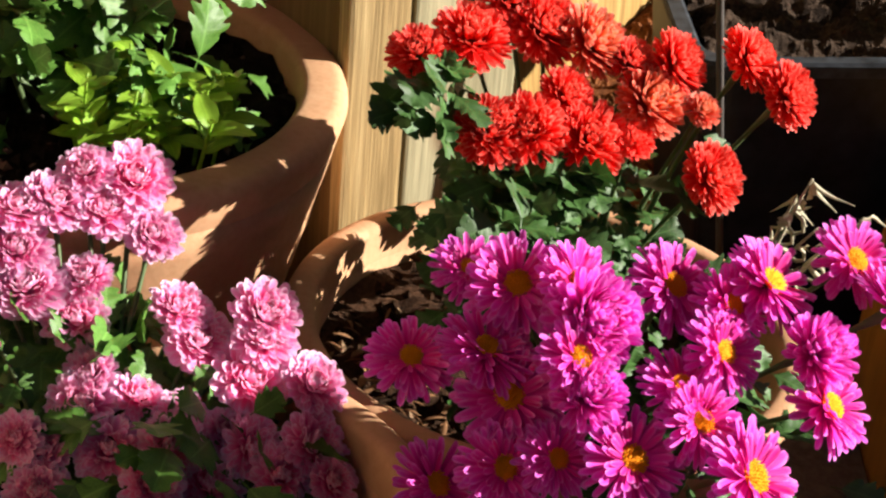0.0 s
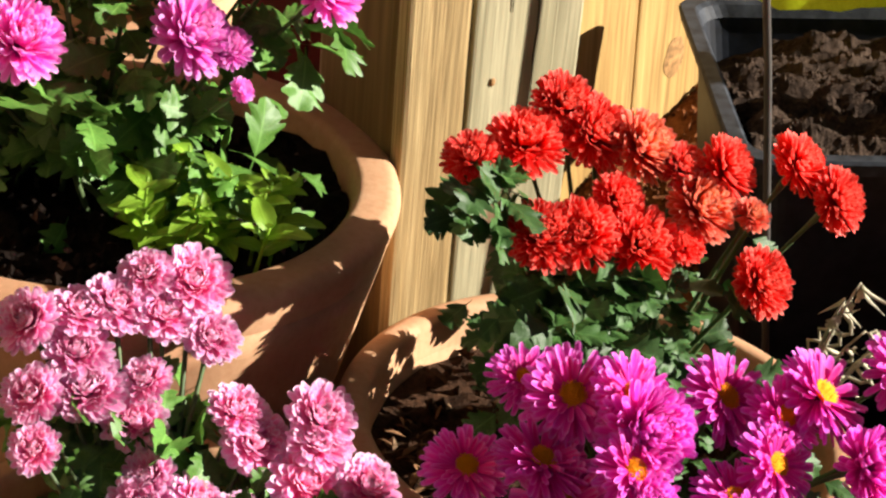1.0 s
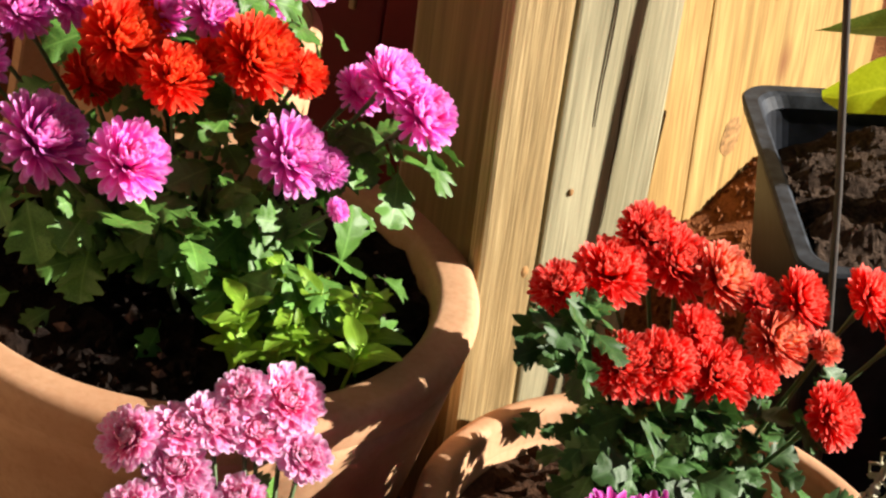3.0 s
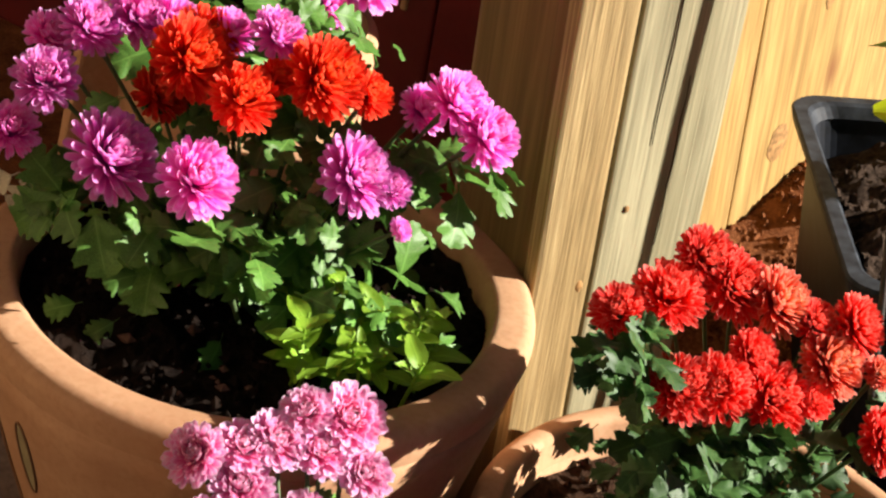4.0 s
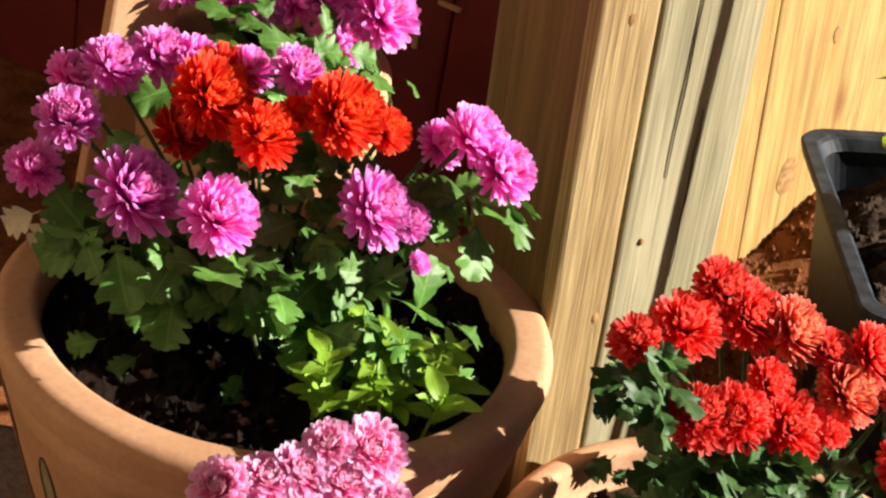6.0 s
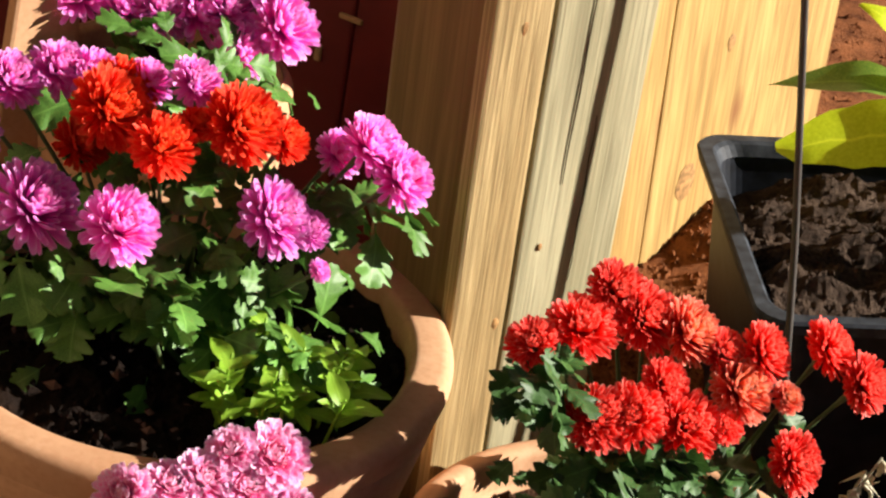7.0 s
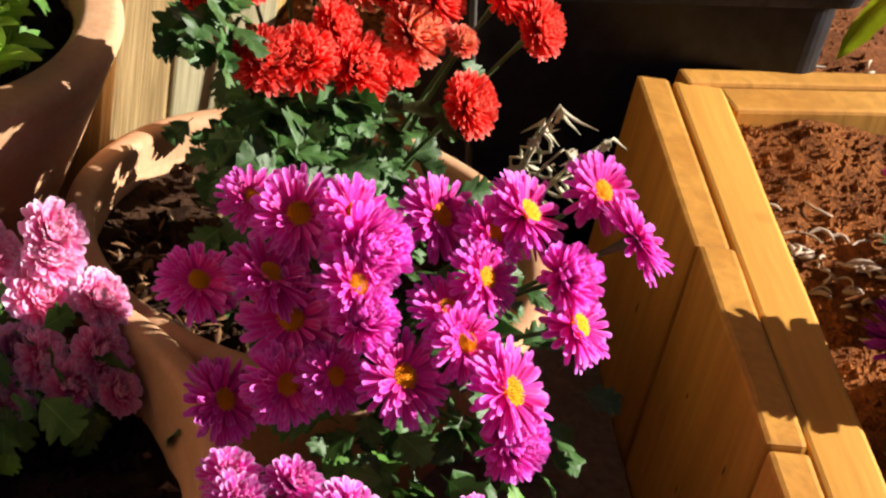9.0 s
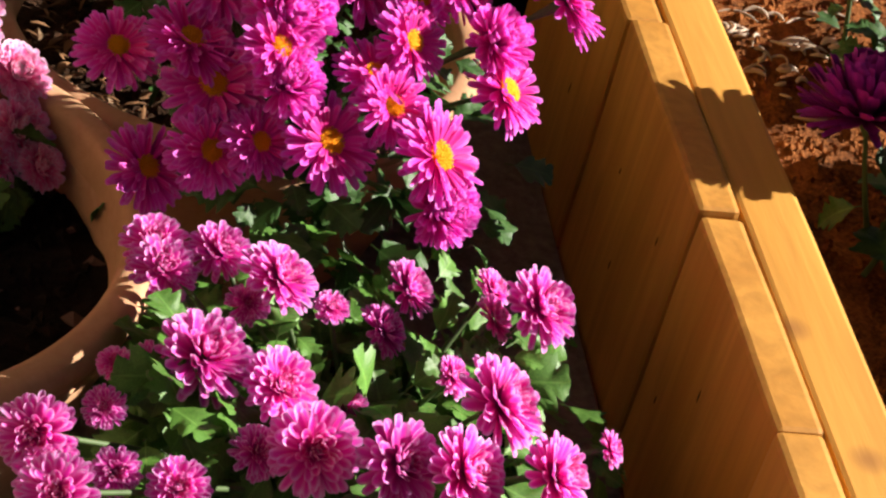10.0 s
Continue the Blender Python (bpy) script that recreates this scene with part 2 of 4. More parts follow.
def from_bm(name, bm, material, smooth=False):
    me = bpy.data.meshes.new(name)
    bm.normal_update()
    bm.to_mesh(me)
    bm.free()
    me.materials.append(material)
    me.polygons.foreach_set("use_smooth", [smooth] * len(me.polygons))
    return me


def board_mesh(name, sx, sy, sz, material, bevel=0.003, wear=0.0, seed=1, cuts=0):
    """A plank from its lower corner at the origin, with eased edges and a slightly uneven surface."""
    bm = bmesh.new()
    bmesh.ops.create_cube(bm, size=1.0, matrix=Matrix.Translation((sx / 2, sy / 2, sz / 2)) @ Matrix.Diagonal((sx, sy, sz, 1)))
    bmesh.ops.bevel(bm, geom=bm.edges[:], offset=bevel, segments=2, affect="EDGES", profile=0.6)
    if cuts:
        long = [e for e in bm.edges if e.calc_length() > 0.5 * max(sx, sy, sz)]
        bmesh.ops.subdivide_edges(bm, edges=long, cuts=cuts, use_grid_fill=True)
    if wear:
        for v in bm.verts:
            n = noise.noise_vector(v.co * 9 + Vector((seed * 3.1, seed, 0)))
            v.co += n * wear
    return from_bm(name, bm, material)


def lathe_mesh(name, profile, material, steps=96, wobble=0.0, seed=0):
    verts, faces = [], []
    n = len(profile)
    for i in range(steps):
        a = 2 * math.pi * i / steps
        for r, z in profile:
            w = 1 + wobble * noise.noise(Vector((math.cos(a) * 1.5 + seed, math.sin(a) * 1.5, z * 6)))
            verts.append((r * w * math.cos(a), r * w * math.sin(a), z))
    for i in range(steps):
        j = (i + 1) % steps
        for k in range(n - 1):
            faces.append((i * n + k, j * n + k, j * n + k + 1, i * n + k + 1))
    return mesh_of(name, verts, faces, material)


def tube(points, radii, sides=6):
    """Vertices and faces of a tube through points, closed at the end."""
    verts, faces = [], []
    pts = [Vector(p) for p in points]
    for i, p in enumerate(pts):
        d = (pts[min(i + 1, len(pts) - 1)] - pts[max(i - 1, 0)]).normalized()
        a = d.orthogonal().normalized() if i == 0 else (a - d * a.dot(d)).normalized()
        b = d.cross(a)
        for k in range(sides):
            w = 2 * math.pi * k / sides
            verts.append(p + (a * math.cos(w) + b * math.sin(w)) * radii[i])
    for i in range(len(pts) - 1):
        for k in range(sides):
            j = (k + 1) % sides
            faces.append((i * sides + k, i * sides + j, (i + 1) * sides + j, (i + 1) * sides + k))
    faces.append(tuple(range((len(pts) - 1) * sides, len(pts) * sides)))
    return verts, faces


def curve_points(p0, p1, p2, n=8):
    p0, p1, p2 = Vector(p0), Vector(p1), Vector(p2)
    return [p0 * (1 - t) ** 2 + p1 * 2 * t * (1 - t) + p2 * t * t for t in (i / (n - 1) for i in range(n))]


# ---- blooms and leaves ----
STATIONS = (0.0, 0.28, 0.58, 0.82, 0.95, 1.0)
BLUNT = (0.42, 0.74, 0.95, 1.0, 0.84, 0.4)
KINDS = {
    # rings from the outside in: petals, rise in degrees, length, width, curl
    "double": ((24, -24, 0.9, 0.2, 26), (28, -8, 1.0, 0.205, 34), (30, 8, 1.0, 0.205, 42), (29, 22, 0.97, 0.2, 48), (26, 36, 0.92, 0.19, 50), (21, 50, 0.86, 0.18, 50), (15, 65, 0.8, 0.165, 44), (8, 80, 0.74, 0.15, 30)),
    "ball": ((30, -46, 0.82, 0.175, 36), (34, -26, 0.95, 0.18, 40), (36, -8, 1.0, 0.18, 44), (35, 9, 1.0, 0.18, 48), (32, 25, 0.96, 0.175, 50), (27, 41, 0.92, 0.165, 50), (21, 56, 0.87, 0.16, 48), (13, 72, 0.82, 0.145, 42), (6, 85, 0.78, 0.13, 28)),
    "button": ((28, -30, 0.84, 0.2, 36), (30, -12, 0.98, 0.21, 44), (31, 5, 1.0, 0.21, 50), (30, 20, 0.96, 0.205, 56), (27, 34, 0.89, 0.195, 60), (22, 48, 0.79, 0.185, 62), (16, 62, 0.66, 0.165, 58), (9, 78, 0.52, 0.14, 46)),
    "daisy": ((27, -14, 1.0, 0.18, 4), (29, 1, 1.0, 0.18, 8), (25, 14, 0.92, 0.17, 10), (18, 24, 0.66, 0.15, 8)),
    "edged": ((22, -18, 1.0, 0.245, 18), (22, 0, 1.0, 0.25, 24), (21, 17, 0.92, 0.245, 30), (18, 34, 0.8, 0.23, 36), (14, 51, 0.66, 0.2, 38), (9, 70, 0.5, 0.17, 30)),
}


FINER = {"double": (1.1, 0.96), "ball": (1.15, 0.92), "button": (1.1, 1.08), "daisy": (1.0, 0.95), "edged": (1.0, 1.0)}


def bloom_mesh(kind, material, seed):
    """A flower head of radius one that faces +z."""
    rnd = random.Random(seed)
    more, slim = FINER[kind]
    rings = [(round(count * more), rise, length, width * slim, curl) for count, rise, length, width, curl in KINDS[kind]]
    verts, faces, uvs, marks = [], [], [], []
    for level, (count, rise, length, width, curl) in enumerate(rings):
        share = 1 - level / (len(rings) - 1)
        foot = 0.2 if kind == "daisy" else 0.03 + 0.1 * share
        turn = rnd.random() * 7
        for i in range(count):
            a = turn + 2 * math.pi * (i + rnd.uniform(-0.28, 0.28)) / count
            up = radians(rise + rnd.uniform(-6, 6))
            size = length * rnd.uniform(0.92 if kind != "daisy" else 0.86, 1.04) - foot * 0.6
            bend, twist = radians(curl + rnd.uniform(-13, 13)), rnd.uniform(-0.32, 0.32)
            side_bend, luck = rnd.uniform(-0.2, 0.2), rnd.random()
            wide = width * rnd.uniform(0.8, 1.15)
            out = Vector((math.cos(a), math.sin(a), 0))
            side = Vector((-math.sin(a), math.cos(a), 0))
            pos, last, first = out * foot + Vector((0, 0, 0.16 * (1 - share) - 0.05)), 0.0, len(verts)
            for s, shape in zip(STATIONS, BLUNT):
                ang = up + bend * s
                along = out * math.cos(ang) + Vector((0, 0, math.sin(ang)))
                pos = pos + along * (s - last) * size + side * side_bend * (s - last) * size
                last = s
                norm = side.cross(along) * -1
                across = side * math.cos(twist * s) + norm * math.sin(twist * s)
                half = wide * 0.5 * shape
                lift = norm * half * 0.5
                for w, u in ((-1, 0.0), (0, 0.5), (1, 1.0)):
                    verts.append(pos + across * half * w + lift * abs(w))
                    uvs.append((u, s))
                    marks.append((share, luck))
            for k in range(len(STATIONS) - 1):
                for w in (0, 1):
                    q = first + k * 3 + w
                    faces.append((q, q + 1, q + 4, q + 3))
    return mesh_of("bloom", verts, faces, material, uvs, marks)


def disc_mesh(seed):
    """The yellow heart of an open bloom: a dome of little florets."""
    rnd = random.Random(seed)
    verts, faces = [], []
    for i in range(70):
        r, a = 0.235 * math.sqrt((i + 0.5) / 70), i * 2.39996
        c = Vector((r * math.cos(a), r * math.sin(a), 0.15 - r * r * 1.3 + rnd.uniform(-0.012, 0.02)))
        b = len(verts)
        w = 0.03 * rnd.uniform(0.8, 1.2)
        verts += [c + Vector((w, 0, -0.06)), c + Vector((-w * 0.5, w * 0.87, -0.06)), c + Vector((-w * 0.5, -w * 0.87, -0.06)), c + Vector((0, 0, 0.035))]
        faces += [(b, b + 1, b + 3), (b + 1, b + 2, b + 3), (b + 2, b, b + 3)]
    base = len(verts)
    for i in range(16):
        a = 2 * math.pi * i / 16
        verts.append((0.25 * math.cos(a), 0.25 * math.sin(a), 0.02))
    verts.append((0, 0, 0.1))
    faces += [(base + i, base + (i + 1) % 16, base + 16) for i in range(16)]
    return mesh_of("disc", verts, faces, DISC)


def lobed_leaf(material, seed, lobes=3, droop=0.5):
    """A chrysanthemum leaf of length one along +x: lobed outline, folded midrib, drooping tip, short stalk."""
    rnd = random.Random(seed)
    verts, faces, uvs = [], [], []
    n = 25
    stalk = 0.22
    for i in range(n):
        s = i / (n - 1)
        body = max(0.0, (s - stalk) / (1 - stalk))
        env = 0.0 if s < stalk else 0.4 * math.sin(math.pi * min(1, body ** 0.72 * 0.94 + 0.05)) ** 0.75
        phase = (body * lobes + 0.1) % 1.0
        teeth = 0.4 + 0.62 * math.sin(math.pi * min(1.0, phase * 0.86 + 0.1)) ** 0.8
        half = max(0.012, env * teeth * rnd.uniform(0.9, 1.1))
        reach = half * 0.6
        z = -droop * s * s * 0.55
        wave = 0.05 * math.sin(s * 11 + seed)
        for w, u in ((-1.0, 0.0), (-0.5, 0.25), (0.0, 0.5), (0.5, 0.75), (1.0, 1.0)):
            fold = abs(w) * half * 0.3
            curl = -abs(w) ** 2 * half * 0.35
            verts.append((s + reach * abs(w), w * half, z + fold + curl + wave * half * w * 3))
            uvs.append((u, s))
    for i in range(n - 1):
        for k in range(4):
            q = i * 5 + k
            faces.append((q, q + 1, q + 6, q + 5))
    return mesh_of("leaf", verts, faces, material, uvs)


def blade_leaf(material, seed, width=0.24, droop=0.5, n=10, fold=0.4, power=1.0, stalk=0.0):
    """A plain long leaf of length one along +x, on a bare stalk over its first part."""
    rnd = random.Random(seed)
    verts, faces, uvs = [], [], []
    for i in range(n):
        s = i / (n - 1)
        half = max(0.02 if stalk and s < 0.9 else 0.006, width * 0.5 * math.sin(math.pi * min(1, max(0, (s - stalk) / (1 - stalk)) ** 0.8 * 0.97 + 0.02)) ** power)
        bend = rnd.uniform(-0.01, 0.01)
        for w, u in ((-1.0, 0.0), (-0.5, 0.25), (0.0, 0.5), (0.5, 0.75), (1.0, 1.0)):
            verts.append((s, w * half + bend, -droop * s * s + abs(w) * half * fold + 0.02 * math.sin(s * 9 + w + seed)))
            uvs.append((u, s))
    for i in range(n - 1):
        for k in range(4):
            q = i * 5 + k
            faces.append((q, q + 1, q + 6, q + 5))
    return mesh_of("leaf", verts, faces, material, uvs)


LEAVES = [lobed_leaf(LEAF, 10 + i, 3 + i % 2, 0.25 + 0.2 * (i % 4)) for i in range(8)]
DARK_LEAVES = [lobed_leaf(DARK_LEAF, 24 + i, 3 + i % 2, 0.25 + 0.2 * (i % 4)) for i in range(8)]
FRESH_LEAVES = [blade_leaf(FRESH, 40 + i, 0.42 + 0.06 * (i % 3), 0.1 + 0.15 * (i % 3), 10, 0.35, 0.75) for i in range(5)]
SETS = {
    "magenta": [bloom_mesh("double", P_MAGENTA, 100 + i) for i in range(4)],
    "scarlet": [bloom_mesh("ball", P_SCARLET, 120 + i) for i in range(4)],
    "red": [bloom_mesh("ball", P_RED, 140 + i) for i in range(4)],
    "faded": [bloom_mesh("ball", P_FADED, 150 + i) for i in range(2)],
    "pink": [bloom_mesh("button", P_PINK, 160 + i) for i in range(4)],
    "daisy": [bloom_mesh("daisy", P_DAISY, 180 + i) for i in range(4)],
    "violet": [bloom_mesh("double", P_DAISY, 190 + i) for i in range(3)],
    "purple": [bloom_mesh("double", P_SHADED_PURPLE, 195 + i) for i in range(2)],
    "edged": [bloom_mesh("edged", P_EDGED, 200 + i) for i in range(4)],
}
DISCS = [disc_mesh(220 + i) for i in range(3)]


def frame_of(pos, ahead, up, size):
    """A pose at pos whose x runs ahead and whose z leans to up."""
    x = Vector(ahead).normalized()
    y = Vector(up).cross(x).normalized()
    z = x.cross(y)
    return Matrix.Translation(pos) @ Matrix((x, y, z)).transposed().to_4x4() @ Matrix.Diagonal((size, size, size, 1))


def mum_plant(label, base, heads, kind, seed, bush, leaf=0.04, per_stem=3, fill=100, open_heart=False, more=(), face=(0.38, -0.46, 0.68), others=None, swell=1.0, flat=0.97, leaves=LEAVES, spread=3.5, group="potted chrysanthemums"):
    """A bushy chrysanthemum: stems from its base to every head, leaves along them, and a dome of leaves (bush: middle and half sizes)."""
    rnd = random.Random(seed)
    base = Vector(base)
    root = thing("chrysanthemum_plant", base, label, "chrysanthemum", group)
    middle = sum((Vector(h[:3]) for h in heads), Vector()) / len(heads)
    others = others or {}
    for i, (x, y, z, wide) in enumerate(heads):
        head = Vector((x, y, z))
        out = head - middle
        axis = Vector((out.x * spread, out.y * 2.0, max(0, out.z) * 2)) + Vector(face) + Vector((rnd.gauss(0, 0.16), rnd.gauss(0, 0.16), 0))
        axis.normalize()
        rad = wide * 0.56 * swell
        q = Vector((0, 0, 1)).rotation_difference(axis)
        m = Matrix.Translation(head - axis * rad * 0.25 - base) @ q.to_matrix().to_4x4() @ pose(0, 0, 0, 0, 0, rnd.uniform(0, 360)) @ Matrix.Diagonal((rad, rad, rad * flat * rnd.uniform(0.88, 1.12), 1))
        meshes = SETS[others.get(i, kind)]
        bloom = child("bloom", meshes[rnd.randrange(len(meshes))], root, m)
        if open_heart and i not in others:
            child("disc", DISCS[i % 3], bloom, Matrix.Translation((0, 0, 0.09)) @ Matrix.Diagonal((1.2, 1.2, 1.1, 1)), "yellow disc of florets")
        foot = Vector((rnd.gauss(0, 0.012), rnd.gauss(0, 0.012), 0))
        top = head - axis * rad * 0.3 - base
        knee = Vector((top.x * 0.55, top.y * 0.55, top.z * 0.62)) - axis * 0.02
        line = curve_points(foot, knee, top, 9)
        radii = [0.0026 - 0.0011 * k / 8 for k in range(9)]
        radii[-1] = rad * 0.16
        v, f = tube(line, radii)
        child("stem", mesh_of("stem", v, f, STEM), root)
        for k in range(per_stem):
            t = 0.35 + 0.55 * (k + rnd.random() * 0.7) / per_stem
            p = line[int(t * 8)]
            a = rnd.uniform(0, 2 * math.pi)
            go = Vector((math.cos(a), math.sin(a) - 0.25, rnd.uniform(-0.5, 0.3)))
            child("leaf", leaves[rnd.randrange(len(leaves))], root, frame_of(p, go, (rnd.gauss(0.45, 0.3), -0.35, 1), leaf * rnd.uniform(0.55, 1.05)))
    for (dome, count) in ((bush, fill), *more):
        mid, half = Vector(dome[:3]) - base, dome[3:]
        for k in range(count):
            a, e, r = rnd.uniform(0, 2 * math.pi), radians(rnd.uniform(-15, 75)), rnd.uniform(0.35, 1.0)
            d = Vector((math.cos(a) * math.cos(e), math.sin(a) * math.cos(e), math.sin(e)))
            p = mid + Vector((d.x * half[0], d.y * half[1], d.z * half[2])) * r
            go = d + Vector((rnd.gauss(0, 0.5), rnd.gauss(0, 0.5) - 0.25, rnd.gauss(-0.45, 0.3)))
            size = leaf * rnd.uniform(0.5, 1.25)
            child("leaf", leaves[rnd.randrange(len(leaves))], root, frame_of(p - go.normalized() * size * 0.5, go, d + Vector((rnd.gauss(0.5, 0.45), rnd.gauss(0, 0.5) - 0.4, 0.6)), size))
    return root


# ---- ground and walls ----
def rise(x, y):
    """Height of the ground: flat paving, and a bank of red earth along the fence."""
    def ease(a, b, v):
        v = min(1, max(0, (v - a) / (b - a)))
        return v * v * (3 - 2 * v)
    bank = 0.095 * ease(0.3, 0.42, x) * ease(0.4, 0.66, y)
    heap = 0.055 * ease(0.43, 0.52, x) * (1 - ease(0.6, 0.8, x)) * ease(0.62, 0.76, y) * (1 - ease(0.85, 1.1, y))
    rough = 0.012 * noise.noise(Vector((x * 14, y * 14, 0))) + 0.006 * noise.noise(Vector((x * 45, y * 45, 3)))
    return bank + heap + rough * (0.15 if x < 0.28 else 1.0)


def sheet_mesh(name, xs, ys, height, material):
    verts = [(x, y, height(x, y)) for y in ys for x in xs]
    n = len(xs)
    faces = [(j * n + i, j * n + i + 1, (j + 1) * n + i + 1, (j + 1) * n + i) for j in range(len(ys) - 1) for i in range(n - 1)]
    return mesh_of(name, verts, faces, material)


far = [1.6, 2.2, 3.5, 7, 20, 80, 400]
near = [round(-1.2 + 0.025 * i, 3) for i in range(109)]
lines = [-v for v in reversed(far)] + near + far
ground = new("ground", sheet_mesh("ground", lines, lines, rise, RED_EARTH))
tagged(ground, "reddish brown earth around and behind the pots", "ground", kind="structure")
paving = new("pavement", sheet_mesh("pavement", [-3 + 0.1 * i for i in range(31)] + [0.2, 0.3, 0.36, 0.5, 0.67], [-3 + 0.1 * i for i in range(33)] + [0.27], lambda x, y: 0.012 + 0.003 * noise.noise(Vector((x * 6, y * 6, 0))), PAVED))
tagged(paving, "grey brown paving under the terracotta pots", "pavement", kind="structure")

wall = thing("wall_maroon", pose(-1.32, 1.545, 0, 0, 0, -30), "dark maroon painted wall with chipped spots", "wall", kind="structure")
for i in range(7):
    child("panel", board_mesh("panel", 0.268, 0.03, 1.5, MAROON, 0.004, 0.0008, i), wall, Matrix.Translation((0.27 * i, 0, 0)))
for x, z, w, h in ((1.6, 0.31, 0.03, 0.006), (1.575, 0.25, 0.008, 0.02)):
    child("paint_chip", board_mesh("paint_chip", w, 0.006, h, PEELED, 0.002), wall, Matrix.Translation((x, -0.004, z)))


# unseen pale wall, added beyond the paving to bounce sunlight onto left-facing sides
side_wall = new("wall_west", board_mesh("wall_west", 0.2, 4.2, 2.4, PLASTER, 0.01))
side_wall.location = (-1.75, -3.0, 0)
tagged(side_wall, "unseen plain cream wall added to bounce sunlight from the left", "wall", kind="structure")

# ---- timber post and fence ----
post = thing("timber_post", pose(0.2135, 0.180, 0, 0, -2.6, 35), "weathered pine post with a lengthwise crack", "post")
# only the core's left side shows; its shade is in the wood colour
child("core", board_mesh("core", 0.066, 0.12, 1.5, SHADED_PINE, 0.007, 0.0, 3), post, Matrix.Translation((0.0, 0.004, 0)))
child("plank", board_mesh("plank", 0.0565, 0.018, 1.5, PINE, 0.004, 0.0009, 4, 24), post, Matrix.Translation((0.0, -0.013, 0)))
child("plank", board_mesh("plank", 0.1038, 0.018, 1.5, GREY_PINE, 0.003, 0.0009, 9, 24), post, Matrix.Translation((0.06, -0.0125, 0)), "greyed pine plank")


def sliver(name, pts, wide, material):
    """A thin dark split that follows pts on a board's face and tapers at both ends."""
    verts, faces = [], []
    for i, (x, z) in enumerate(pts):
        w = wide * math.sin(math.pi * (i + 0.6) / (len(pts) + 0.2))
        verts += [(x - w, -0.0135, z), (x, -0.0128, z), (x + w, -0.0135, z)]
    for i in range(len(pts) - 1):
        for k in (0, 1):
            n = i * 3 + k
            faces.append((n, n + 1, n + 4, n + 3))
    return mesh_of(name, verts, faces, material)


def knot_mesh(x, y, z, rx, rz, seed):
    """A knot in a board's face: rings round a dark heart, a little proud."""
    verts, faces, n = [(x, y - 0.0005, z)], [], 22
    for ring, (q, up) in enumerate(((0.3, 0.0005), (0.65, 0.0004), (1.0, -0.0004))):
        for k in range(n):
            a = 2 * math.pi * k / n
            w = q * (1 + 0.16 * noise.noise(Vector((math.cos(a) * 1.4 + seed, math.sin(a) * 1.4, q))))
            verts.append((x + rx * w * math.cos(a), y - up, z + rz * w * math.sin(a)))
    faces += [(0, 1 + k, 1 + (k + 1) % n) for k in range(n)]
    for ring in (0, 1):
        for k in range(n):
            a, b = 1 + ring * n, 1 + (ring + 1) * n
            faces.append((a + k, b + k, b + (k + 1) % n, a + (k + 1) % n))
    return mesh_of("knot", verts, faces, KNOT)


child("crack", sliver("crack", [(0.0972 - 0.0004 * i + 0.0005 * math.sin(i * 1.3), 0.62 - 0.021 * i) for i in range(11)], 0.0011, CRACK), post, None, "fine dark drying crack")
child("crack", sliver("crack", [(0.118 + 0.001 * math.sin(i * 2.1), 0.47 - 0.02 * i) for i in range(9)], 0.0006, CRACK), post, None, "fine dark drying crack")
for x, z, rx, rz in ((0.081, 0.352, 0.0026, 0.0036), (0.0465, 0.284, 0.0036, 0.006), (0.03, 0.56, 0.0035, 0.006)):
    child("knot", knot_mesh(x, -0.0135, z, rx, rz, x * 90), post)

fence = thing("board_fence", pose(0.472, 0.713, 0.193, 0, -8, 50), "upright honey-coloured board fence standing in the earth", "fence")
for x, w, mat in ((-0.25, 0.183, PALE), (-0.065, 0.338, PALE)):
    child("board", board_mesh("board", w, 0.022, 1.3, mat, 0.003, 0.0008, x * 100, 10), fence, Matrix.Translation((x, 0, -0.26)))
for x, z, rx, rz in ((0.002, 0.0, 0.017, 0.024), (0.05, 0.16, 0.007, 0.01), (-0.14, 0.2, 0.01, 0.014)):
    child("knot", knot_mesh(x, -0.0009, z, rx, rz, x * 90), fence)
child("rail", board_mesh("rail", 0.4, 0.03, 0.05, STAINED, 0.003), fence, Matrix.Translation((-0.15, 0.024, 0.7)))


# ---- pots ----
def pot_profile(r, h, foot, thick, soft=0.012):
    """From the middle of the foot up the outside, over a rounded lip and down the inside."""
    prof = [(0.002, 0.0), (foot, 0.0), (foot + 0.004, 0.006)]
    for i in range(1, 12):
        t = i / 12
        prof.append((foot + (r - foot) * (t ** 0.85), h * t * 0.97))
    for i in range(7):
        a = math.pi * 0.5 * i / 6
        prof.append((r - soft + soft * math.cos(a), h - soft + soft * math.sin(a)))
    for i in range(7):
        a = math.pi * 0.5 * i / 6
        prof.append((r - thick + soft * 0.7 - soft * 0.7 * math.sin(a), h - soft * 0.7 + soft * 0.7 * math.cos(a)))
    prof += [(r - thick - 0.002, h - 0.03), (r - thick - 0.006, h * 0.6), (foot - 0.01, 0.02), (0.002, 0.02)]
    return prof


def clay_pot(x, y, r, h, foot, thick, label, seed):
    root = thing("terracotta_pot", (x, y, 0.012), label, "flower pot", "terracotta pots")
    prof = pot_profile(r, h - 0.012, foot, thick)
    child("body", lathe_mesh("body", prof[:14] + prof[28:], CLAY, 112, 0.006, seed), root)
    child("rim", lathe_mesh("rim", prof[13:29], CLAY, 112, 0.006, seed), root)
    return root


